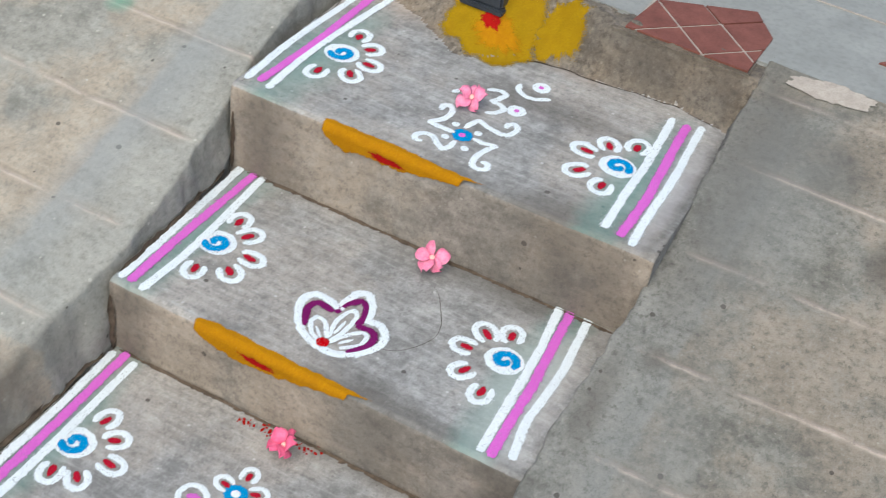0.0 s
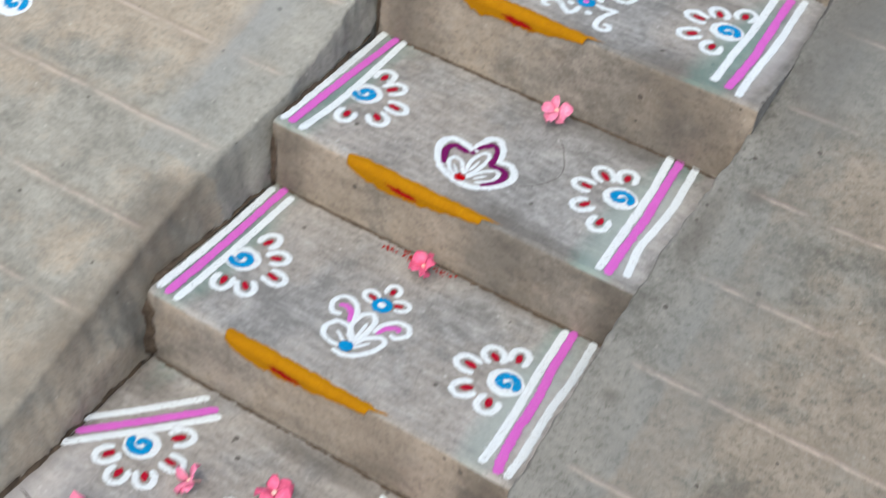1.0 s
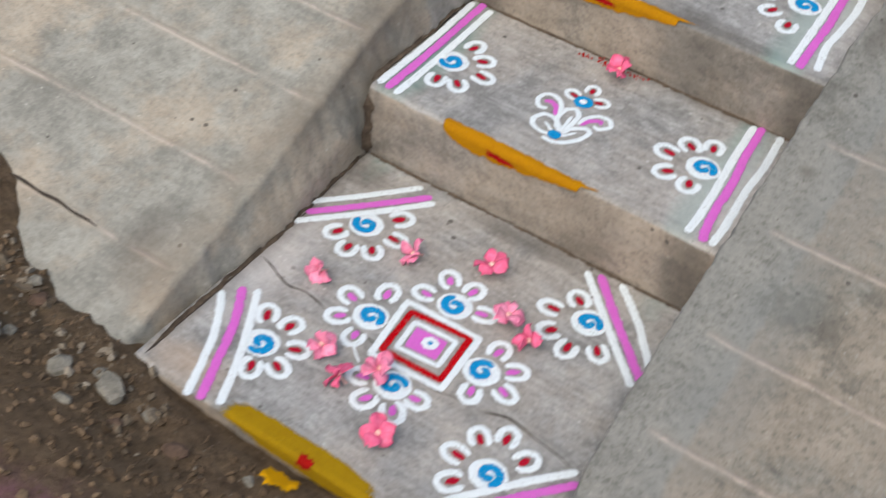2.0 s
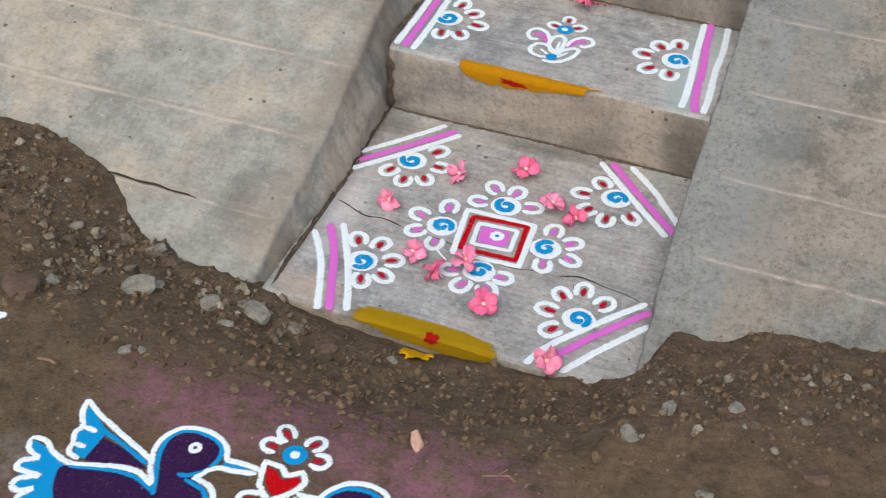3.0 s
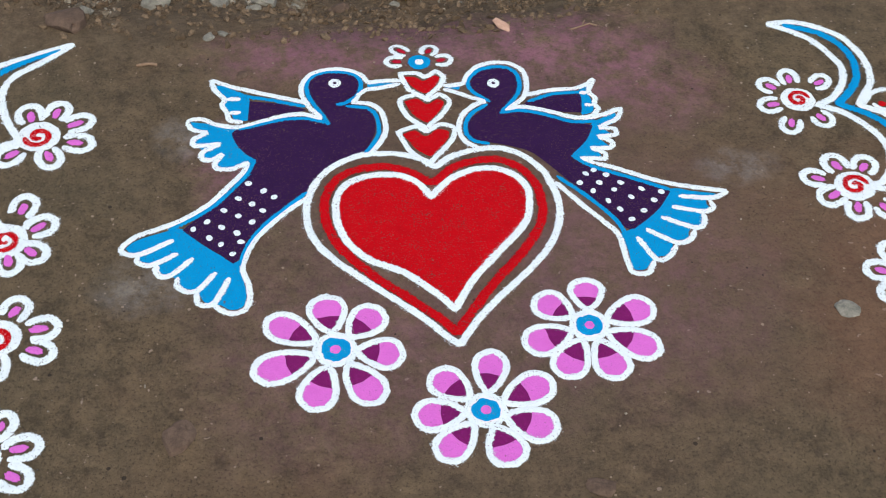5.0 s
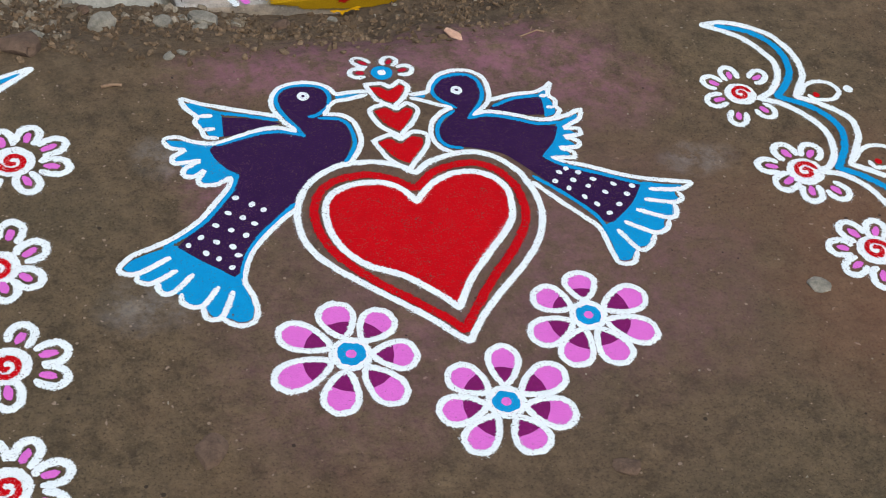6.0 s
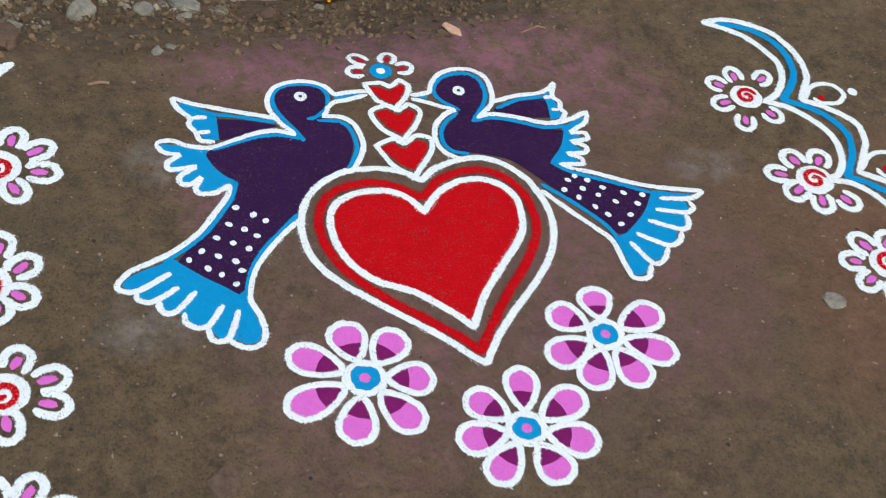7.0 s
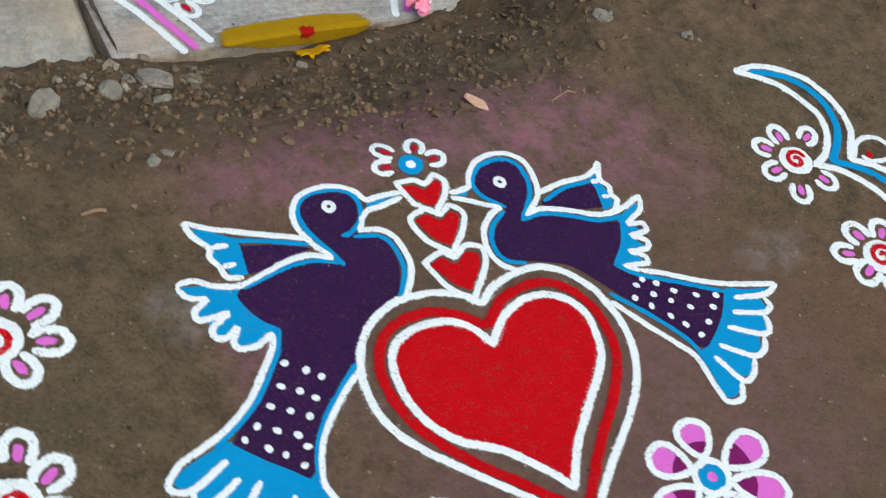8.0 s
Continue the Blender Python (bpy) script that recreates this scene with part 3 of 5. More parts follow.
def fresh_flower(centre, surf, turn, tilt):
    """A five-petalled pink flower laid on the concrete."""
    size = random.uniform(0.025, 0.030)
    colour = random.choice((PETAL, PETAL_DEEP))
    m = thing("pink_flower", "fresh pink five-petalled flower lying loose on the concrete", "flower", "scattered pink flowers")
    for k in range(5):
        ob = part("petal", fresh_petal(size * random.uniform(0.9, 1.08), random.uniform(-1.5, 1.5)), colour, m)
        ob.matrix_local = pose(0, 0, 0, random.uniform(-45, 45), random.uniform(-62, 12), 72 * k + random.uniform(-16, 16))
        thick = ob.modifiers.new("thickness", "SOLIDIFY")
        thick.thickness = 0.0006
    rows = [[(rad * math.cos(2 * math.pi * j / 10), rad * math.sin(2 * math.pi * j / 10), z) for j in range(11)] for rad, z in ((0.0045, 0.002), (0.003, -0.004), (0.0016, -0.014), (0.0022, -0.02), (0.0004, -0.023))]
    part("tube", sheet(rows), PETAL_EYE, m, "pale pink flower tube")
    rows = [[(rad * math.cos(2 * math.pi * j / 10), rad * math.sin(2 * math.pi * j / 10), z) for j in range(11)] for rad, z in ((0.0001, 0.005), (0.003, 0.0045), (0.0048, 0.002))]
    part("flower_eye", sheet(rows), PETAL_EYE, m, "pale yellow-pink eye")
    rest = pose(0, 0, 0, 0, 0, random.uniform(-70, 70)) @ pose(0, 0, 0, tilt) @ pose(0, 0, 0, 0, 0, turn)
    low = min((rest @ ob.matrix_local @ v.co).z for ob in m.children for v in ob.data.vertices)
    m.matrix_basis = Matrix.Translation((centre[0], centre[1], surf(*centre) - low + 0.0015)) @ rest


# ---- the large structure ----
def spread(fine_lo, fine_hi, step, far):
    inner = list(np.arange(fine_lo, fine_hi, step))
    out, d = [], step
    while d < far:
        d *= 1.35
        out.append(d)
    return [fine_lo - v for v in reversed(out)] + inner + [inner[-1] + v for v in out]


def build_ground():
    xs, ys = spread(-1.15, 1.55, 0.012, 60), spread(-2.5, -0.35, 0.012, 60)
    rows = [[(x, y, G(x, y)) for y in ys] for x in xs]
    return tagged(part("ground", sheet(rows), SOIL), "trodden brown soil with grit, pink powder dust and clods", "ground", kind="structure")


build_ground()


def west_foot(y):
    """Where the inner face of the west ramp meets the treads, along x."""
    return 0.020 * smooth((0.1 - y) / 0.4) - 0.045 * smooth((y - 0.45) / 0.5) + 0.008 * noise.noise((y * 9, 1, 1)) + 0.005 * noise.noise((y * 30, 2, 2))


def east_foot(y):
    jag = 0.008 * noise.noise((y * 9, 1, 1)) + 0.005 * noise.noise((y * 30, 2, 2))
    return 0.713 + 0.020 * smooth((y - 0.4) / 0.3) + 0.014 * smooth((-y - 0.25) / 0.35) + 0.4 * jag + 0.006 * noise.noise((y * 22, 4, 4)) + 0.004 * noise.noise((y * 70, 4, 4))


def side_ramp(name, material, label, left):
    """A sloped slab beside the steps with a worn edge and an upright inner face."""
    ys = list(np.arange(-1.05, 1.215, 0.008))
    lines = (-0.49, -0.302, -0.11, 0.062, 0.247, 0.437, 0.624, 0.817, 1.01) if left else (-0.342, -0.162, 0.045, 0.238, 0.422, 0.607, 0.795, 0.988, 1.15)
    rows = []
    for y in ys:
        base = ramp_z(y)
        groove = 0.0
        for g in lines:
            groove = max(groove, math.exp(-((y - g) / 0.008) ** 2))
        wall = west_foot(y) if left else east_foot(y)
        row = []
        sign = -1 if left else 1
        foot = wall
        wall -= (0.034 - 0.020 * smooth((y - 0.1) / 0.4)) if left else 0.0
        row.append((wall + sign * 3.0, y, -0.6))
        for d in (3.0, 2.0, 1.3, 0.9, 0.6, 0.4, 0.28, 0.2, 0.14, 0.09, 0.06, 0.04):
            x = wall + sign * d
            z = base + 0.004 * noise.noise((x * 3, y * 3, 4)) + 0.0015 * noise.noise((x * 14, y * 14, 5)) - 0.0022 * groove
            row.append((x, y, z))
        chip = 0.010 * max(0, noise.noise((y * 17, 5, 5))) + 0.006 * max(0, noise.noise((y * 60, 5, 5)))
        r = (0.013 - 0.006 * smooth((y - 0.1) / 0.4) if left else 0.006) + 0.7 * chip
        for a in (75, 50, 25, 0):
            row.append((wall + sign * r * (1 - math.cos(radians(a))), y, base - r * (1 - math.sin(radians(a))) ))
        for h in (0.012, 0.03, 0.045, 0.06, 0.08, 0.10, 0.13, 0.16, 0.4):
            rough = 0.005 * noise.noise((y * 12, h * 30, 6)) + 0.003 * noise.noise((y * 50, h * 60, 6)) + 0.002 * noise.noise((y * 110, h * 130, 6))
            lean = (foot - wall) * min(1.0, h / 0.08) if left else 0.02 * -min(h, 0.12)
            row.append((wall + rough + lean, y, base - r - h))
        rows.append(row if left else row[::-1])
    return tagged(part(name, sheet(rows), material), label, "ramp", kind="structure")


side_ramp("ramp_west", RAMP, "weathered grey-tan concrete ramp scored with cross lines beside the steps", True)
side_ramp("ramp_east", RAMP_R, "sloping stained concrete ramp scored with cross lines beside the steps", False)


def step_block(parent, x0, x1, index, back_y, surf):
    """One cast step: rounded nosing, slightly uneven faces."""
    front, top = FRONTS[index], TREADS[index]
    rows = []
    fine = 0.5 if index == 3 else 1.0
    xs = list(np.arange(x0, x1 + 0.001, 0.012 * fine))
    for x in xs:
        r = 0.009 + 0.007 * abs(noise.noise((x * 14, index, 0))) + 0.008 * max(0, noise.noise((x * 38, index, 4)) - 0.1)
        y0 = front + 0.004 * noise.noise((x * 5, index, 2)) + 0.0012 * noise.noise((x * 40, index, 3))
        row = []
        for h in (0.32, 0.2, 0.15, 0.12, 0.09, 0.06, 0.035):
            row.append((x, y0 + 0.0025 * noise.noise((x * 18, h * 25, index)) + 0.05 * h, top - r - h))
        for a in (0, 30, 60, 90):
            row.append((x, y0 + r * (1 - math.cos(radians(a))), surf(x, y0 + r) - r * (1 - math.sin(radians(a)))))
        y = y0 + r + 0.006
        while y < back_y:
            row.append((x, y, surf(x, y)))
            y += 0.016 * fine * fine
        row = row[:11 + int((back_y - front - 0.055) / (0.016 * fine * fine))]
        row.append((x, back_y, surf(x, back_y)))
        rows.append(row)
    bm = sheet(rows)
    bm.verts.ensure_lookup_table()
    per = len(rows[0])
    rings = [(end, [bm.verts[end * per + j] for j in range(per)]) for end in (0, len(rows) - 1)]
    for end, ring in rings:
        foot = bm.verts.new((xs[end], back_y, top - 0.34))
        bm.faces.new((ring if end else ring[::-1]) + [foot])
    bmesh.ops.recalc_face_normals(bm, faces=bm.faces)
    for f in bm.faces:
        if abs(f.normal.z) < 0.5 and f.calc_center_median().z < top - 0.004:
            f.material_index = 1
        elif index == 3 and f.calc_center_median().y > fillet_start(f.calc_center_median().x):
            f.material_index = 2
    ob = part("step", bm, STEP, parent)
    ob.data.materials.append(RISER)
    ob.data.materials.append(MORTAR)
    return ob


stairs = thing("concrete_stairs", "flight of worn grey concrete steps cast into the ramp", "stairs", kind="structure")
step_block(stairs, 0.010, 0.76, 0, 0.06, P)
step_block(stairs, 0.007, 0.75, 1, 0.41, T1)
step_block(stairs, 0.0, 0.75, 2, 0.77, T2)
step_block(stairs, -0.024, 0.738, 3, 1.24, T3)


def slab(name, material, x0, x1, y0, y1, z0, z1, parent=None, bevel=0.004):
    bm = bmesh.new()
    bmesh.ops.create_cube(bm, size=1, matrix=Matrix.Translation(((x0 + x1) / 2, (y0 + y1) / 2, (z0 + z1) / 2)) @ Matrix.Diagonal((x1 - x0, y1 - y0, z1 - z0, 1)))
    bmesh.ops.bevel(bm, geom=bm.edges[:], offset=bevel, segments=2, affect="EDGES")
    return part(name, bm, material, parent)


landing = tagged(slab("floor_landing", FLOOR, -3.0, 3.6, 1.205, 5.0, -0.1, 0.575), "smooth grey floor of the entrance landing", "floor", kind="structure")


slab("threshold", MORTAR, 0.462, 0.722, 1.150, 1.2055, 0.40, 0.574, landing)


slab("grout", GROUT, 0.492, 0.712, 1.158, 1.282, 0.56, 0.5768, landing, 0.0005)


def flat_tile(corners, z, parent):
    bm = bmesh.new()
    verts = [bm.verts.new((x, y, z)) for x, y in corners]
    face = bm.faces.new(verts)
    face.normal_update()
    if face.normal.z < 0:
        face.normal_flip()
    out = bmesh.ops.extrude_face_region(bm, geom=[face])
    bmesh.ops.translate(bm, vec=(0, 0, 0.004), verts=[v for v in out["geom"] if isinstance(v, bmesh.types.BMVert)])
    bmesh.ops.recalc_face_normals(bm, faces=bm.faces)
    return part("tile", bm, TERRACOTTA, parent, "dull red terracotta tile")

# ---- cracks in the concrete ----
CRACK = plain("crack_dirt", (0.035, 0.028, 0.021), (0.07, 0.055, 0.042), 80, 1.0, 0.3)


def crack(pts, surf, width):
    """A thin open crack filled with dark dirt, part of the steps."""
    line = curve_points(pts, False, 0.006)
    rows = []
    t = np.gradient(line, axis=0)
    t /= np.linalg.norm(t, axis=1)[:, None] + 1e-9
    for i, (c, d) in enumerate(zip(line, t)):
        c = c + np.array((-d[1], d[0])) * 0.005 * noise.noise((c[0] * 18, c[1] * 18, 8))
        w = width * (0.4 + 0.9 * abs(noise.noise((c[0] * 14, c[1] * 14, 2)))) * min(1, i / 4, (len(line) - 1 - i) / 4)
        rows.append([(c[0] - d[1] * w * v, c[1] + d[0] * w * v, surf(c[0], c[1]) + 0.0007) for v in (-0.5, 0.5)])
    return part("crack", sheet(rows), CRACK, stairs, "dark hairline crack")


crack([(0.026, -0.341), (0.068, -0.349), (0.109, -0.365), (0.141, -0.361), (0.193, -0.369)], P, 0.006)
crack([(0.513, -0.397), (0.554, -0.385), (0.61, -0.393), (0.655, -0.4), (0.702, -0.411)], P, 0.005)
crack([(0.193, -0.369), (0.267, -0.378), (0.32, -0.391), (0.428, -0.407), (0.513, -0.397)], P, 0.004)
crack([(x, fillet_start(x) - 0.002) for x in np.linspace(0.30, 0.70, 24)], T3, 0.006)
crack([(0.408, 0.45), (0.441, 0.471), (0.467, 0.505), (0.477, 0.543), (0.45, 0.604), (0.413, 0.644)], T2, 0.0014)

DIRT = plain("packed_dirt", (0.050, 0.037, 0.025), (0.135, 0.102, 0.072), 90, 1.0, 0.9)


def joint_dirt(points, across, up, width, height):
    """Dirt packed into an inner corner: points along it, and the two ways it spreads."""
    SEED[0] += 1
    k = SEED[0] * 1.7
    rows = []
    for i, p in enumerate(points):
        p = Vector(p)
        end = min(1.0, i / 3, (len(points) - 1 - i) / 3)
        w = width * end * (0.55 + 0.9 * abs(noise.noise(p * 22 + Vector((k, 0, 0)))) + 0.5 * noise.noise(p * 75 + Vector((k, 0, 0)))) + 0.0012
        h = height * end * (0.55 + 0.9 * abs(noise.noise(p * 18 + Vector((0, k, 0)))) + 0.5 * noise.noise(p * 60 + Vector((0, k, 0)))) + 0.0012
        a, b = Vector(across), Vector(up)
        rows.append([p + a * w * u + b * h * v + (a + b) * 0.0018 * noise.noise(p * 140 + Vector((u, v, k))) for u, v in ((1.0, -0.05), (0.62, 0.16), (0.30, 0.34), (0.14, 0.62), (-0.08, 1.0))])
    return part("joint_dirt", sheet(rows), DIRT, stairs, "dark dirt packed in the joint")


for surf, low, high, wide in ((P, -0.60, -0.01, 0.0055), (T1, 0.012, 0.335, 0.006), (T2, 0.365, 0.69, 0.005)):
    joint_dirt([(west_foot(y) - 0.001, y, surf(0.02, y)) for y in np.arange(low, high, 0.006)], (1, 0, 0), (0, 0, 1), wide, 0.008)
for x, index, wide, tall in ((0.006, 1, 0.012, 0.145), (0.002, 2, 0.006, 0.12), (-0.018, 3, 0.004, 0.12), (0.724, 1, 0.006, 0.06)):
    side = 1 if x < 0.3 else -1
    joint_dirt([(x, FRONTS[index] - 0.003 + 0.05 * (TREADS[index] - z), z) for z in np.arange(TREADS[index - 1] - 0.004, TREADS[index - 1] + tall, 0.006)], (side, 0, 0), (0, -1, 0), wide, wide * 1.1)
for index, surf in ((1, P), (2, T1), (3, T2)):
    joint_dirt([(x, FRONTS[index] + 0.004, surf(x, FRONTS[index] - 0.006)) for x in np.arange(0.015, 0.715, 0.006)], (0, -1, 0), (0, 0, 1), 0.0045, 0.003)
# dirty joints where treads meet risers and the side of the ramp
crack([(0.022, -0.63), (0.024, -0.45), (0.021, -0.25), (0.012, -0.1), (0.006, -0.01)], P, 0.006)
crack([(0.012, 0.01), (0.010, 0.12), (0.012, 0.25), (0.010, 0.34)], T1, 0.007)
crack([(0.004, 0.36), (0.002, 0.5), (0.001, 0.6), (-0.001, 0.69)], T2, 0.007)
crack([(-0.012, 0.71), (-0.02, 0.85), (-0.022, 1.0), (-0.022, 1.15)], T3, 0.003)
crack([(-0.42, -0.482), (-0.36, -0.486), (-0.29, -0.489), (-0.20, -0.492)], R, 0.011)

# ---- turmeric and vermilion on the risers ----
def riser_face(index):
    """Places on the upright face of a step, from x and the drop below its nosing."""
    def place(x, drop):
        if drop < 0.010:
            return (x, FRONTS[index] + 0.012 - drop * 1.2 - 0.0012, TREADS[index] + 0.0022)
        return (x, FRONTS[index] + 0.05 * drop - 0.0042, TREADS[index] - drop)
    return place


def lens(name, material, x0, x1, depth, place, parent, lean=0.75, top=-0.004):
    """A smear that hangs from the nosing: straight above, bellied below, drawn out towards one end."""
    SEED[0] += 1
    k = SEED[0] * 0.9
    grid, uv = [], []
    for i in range(61):
        u = i / 60
        x = x0 + (x1 - x0) * u
        belly = math.sin(math.pi * u ** lean) ** 0.9 * (1 - 0.35 * u)
        low = depth * belly * (1 + 0.22 * noise.noise((x * 40, k, 0)) + 0.16 * noise.noise((x * 150, k, 1))) + 0.002
        high = top + 0.004 * noise.noise((x * 60, k, 2)) + (0.006 * (1 - belly))
        ends = max(0.0, 1 - u / 0.05, (u - 0.80) / 0.20 * 0.85)
        row, us = [], []
        for j in range(11):
            v = j / 10
            row.append(place(x, high + (low - high) * v))
            us.append(max(ends, max(0.0, (v - 0.80) / 0.20), max(0.0, (0.08 - v) / 0.08)))
        grid.append(row)
        uv.append(us)
    return part(name, sheet(grid, uv), material, parent)


for index, (x0, x1, red) in enumerate(((0.165, 0.49, 0.290), (0.155, 0.47, 0.275), (0.150, 0.45, 0.275)), start=1):
    m = motif("turmeric_smear", "yellow turmeric smear with a red vermilion dab on the step riser", "powder mark", "turmeric smears")
    lens("turmeric", TURMERIC, x0, x1, 0.041, riser_face(index), m, 0.6)
    patch("vermilion", VERMILION, (red, 0.021), 0.037, 0.0075, lambda x, d, f=riser_face(index): (f(x, d)[0], f(x, d)[1] - 0.002, f(x, d)[2] + 0.001), m, ragged=0.5, rim=0.4, rings=5, turn=3)
m = motif("turmeric_smear", "broad yellow turmeric band with vermilion crumbs on the platform edge", "powder mark", "turmeric smears")


def nosing(x, y):
    """The front of the platform: its top, then down over the edge."""
    lip = FRONTS[0] + 0.004
    if y > lip:
        return (x, y, P(x, y) + 0.0022)
    return (x, lip - 0.008, P(x, lip) - (lip - y) * 0.9)


patch("turmeric", OLIVE, (0.350, -0.640), 0.150, 0.036, nosing, m, ragged=0.16, rim=0.7, spindle=0.30, rings=8, turn=-3, square=0.55)
patch("turmeric_drip", MARIGOLD, (0.345, -0.694), 0.034, 0.020, G, m, 60, ragged=0.45, rim=0.8, rings=6)
patch("vermilion", VERMILION, (0.357, -0.645), 0.017, 0.014, lambda x, y: tuple(Vector(nosing(x, y)) + Vector((0, -0.002, 0.0015))), m, ragged=0.5, rim=0.3, rings=5)
m = motif("turmeric_smear", "rounded yellow turmeric patch with vermilion spot below the gate post", "powder mark", "turmeric smears")
patch("turmeric", OLIVE, (0.262, 1.115), 0.098, 0.082, T3, m, 2, ragged=0.16, rim=0.6, rings=14)
patch("turmeric", OLIVE, (0.372, 1.150), 0.050, 0.050, T3, m, 3, ragged=0.4, rim=0.3, rings=10)
patch("turmeric", TURMERIC, (0.275, 1.100), 0.060, 0.035, T3, m, 5, ragged=0.5, rim=0.1, rings=8)
patch("vermilion", VERMILION, (0.256, 1.112), 0.024, 0.018, T3, m, 9, ragged=0.35, rim=0.4, rings=6)


def crumbs(name, label, material, spots_at, count, spread_x, spread_y, size, surf):
    bm = bmesh.new()
    for _ in range(count):
        x0, y0 = random.choice(spots_at)
        x, y = random.gauss(x0, spread_x), random.gauss(y0, spread_y)
        s = size * random.uniform(0.5, 1.6)
        bmesh.ops.create_icosphere(bm, subdivisions=1, radius=s, matrix=Matrix.Translation((x, y, surf(x, y) + s * 0.3)) @ Matrix.Diagonal((1.3, 1, 0.6, 1)))
    return tagged(part(name, bm, material), label, "powder", kind="stuff")


crumbs("vermilion_crumbs", "scattered red vermilion crumbs at the back of the tread", VERMILION, [(0.27, 0.335), (0.30, 0.337), (0.34, 0.335), (0.375, 0.337)], 60, 0.009, 0.005, 0.0016, T1)

# ---- landing: tiles and gate post ----
def halves(poly, nx, ny, c, gap):
    """A convex outline cut in two along nx * x + ny * y = c, with a joint between."""
    out = []
    for sign in (1, -1):
        d = [sign * (nx * x + ny * y - c) - gap for x, y in poly]
        piece = []
        for k, (p, q) in enumerate(zip(poly, poly[1:] + poly[:1])):
            a, b = d[k], d[(k + 1) % len(poly)]
            if a >= 0:
                piece.append(p)
            if a * b < 0:
                u = a / (a - b)
                piece.append((p[0] + (q[0] - p[0]) * u, p[1] + (q[1] - p[1]) * u))
        if len(piece) > 2:
            out.append(piece)
    return out


pieces = [[(0.487, 1.156), (0.714, 1.156), (0.717, 1.295), (0.665, 1.370), (0.500, 1.285)]]
for nx, ny, c in ((0.70, 0.71, 1.262), (0.70, 0.71, 1.345), (-0.72, 0.70, 0.355), (-0.72, 0.70, 0.445)):
    pieces = [half for piece in pieces for half in halves(piece, nx, ny, c, 0.0026)]
for corners in pieces + [[(0.90, 1.345), (1.05, 1.345), (0.975, 1.45)]]:
    flat_tile(corners, 0.5745, landing)
bm = bmesh.new()
for y in (1.5, 2.1, 2.7):
    for k in range(2):
        bmesh.ops.create_cube(bm, size=1, matrix=Matrix.Translation((0.3, y + k * 0.3, 0.5755)) @ Matrix.Diagonal((6.4, 0.004, 0.003, 1)))
part("grout_line", bm, GROUT, landing, "thin floor tile joints")


def rock(name, material, at, size, surf, flat=0.6, label="", category="stone", seed=0, sink=0.3, stretch=1.3, turn=0.0):
    bm = bmesh.new()
    bmesh.ops.create_icosphere(bm, subdivisions=3, radius=1)
    for v in bm.verts:
        c = v.co.copy()
        k = 1 + 0.35 * noise.noise(c * 1.3 + Vector((seed * 3.7, 0, 0))) + 0.18 * noise.noise(c * 3.1 + Vector((0, seed * 2.1, 0))) + 0.06 * noise.noise(c * 9 + Vector((0, seed, 0)))
        v.co = c * k
    for _ in range(11):
        way = Vector((random.gauss(0, 1), random.gauss(0, 1), random.gauss(0, 0.8))).normalized()
        reach = random.uniform(0.62, 0.92)
        for v in bm.verts:
            past = v.co.dot(way) - reach
            if past > 0:
                v.co -= way * past * 0.92
    for v in bm.verts:
        v.co = Vector((v.co.x * size * stretch, v.co.y * size, v.co.z * size * flat))
    ob = part(name, bm, material)
    ob.matrix_world = Matrix.Translation((at[0], at[1], surf(*at) + size * flat * (1 - 2 * sink) * 0.6)) @ pose(0, 0, 0, 0, 0, turn)
    return tagged(ob, label, category)


STONES = [(-0.18, -0.656, 0.016), (-0.207, -0.636, 0.013), (-0.033, -0.756, 0.019), (0.029, -0.807, 0.013), (0.2, -0.756, 0.018), (0.314, -0.724, 0.009), (-0.141, -0.75, 0.012), (-0.156, -0.791, 0.024), (-0.309, -0.924, 0.034), (-0.533, -0.753, 0.026), (0.118, -0.722, 0.013), (0.01, -0.715, 0.011), (0.10, -0.775, 0.009),
          (0.822, -0.803, 0.014), (0.779, -0.887, 0.015), (0.921, -0.769, 0.013), (1.067, -0.876, 0.018), (-0.276, -0.87, 0.012), (-0.06, -0.989, 0.010), (-0.033, -0.977, 0.009),
          (-0.441, -0.764, 0.013), (-0.347, -0.695, 0.012), (-0.529, -0.81, 0.014), (0.915, -0.962, 0.012)]
for k, (x, y, s) in enumerate(STONES):
    rock("stone", STONE if k % 4 else CLOD, (x, y), s, G, random.uniform(0.5, 0.8), "dusty grey-brown stone half sunk in the soil", seed=k, turn=random.uniform(0, 180))
for k, (x, y, s) in enumerate([(0.882, -1.712, 0.018), (-0.132, -1.825, 0.026), (0.435, -1.973, 0.018), (-0.004, -1.095, 0.010)]):
    rock("stone", CLOD if k else STONE, (x, y), s, G, 0.35, "flat brown stone trodden into the soil", seed=40 + k, sink=0.45, turn=random.uniform(0, 180))
rock("stone", STONE, (0.050, -0.730), 0.019, G, 0.75, "long grey-green stone lying at the ramp's foot", seed=91, sink=0.15, stretch=2.1, turn=-38)
rock("salmon_stone", SALMON, (0.469, -1.0), 0.012, G, 0.5, "pale salmon pebble lying on the soil", seed=71, sink=0.2, stretch=2.4, turn=118)


def ball():
    bm = bmesh.new()
    bmesh.ops.create_icosphere(bm, subdivisions=1, radius=1)
    verts = np.array([v.co[:] for v in bm.verts])
    faces = np.array([[v.index for v in f.verts] for f in bm.faces])
    bm.free()
    return verts, faces


BALL = ball()


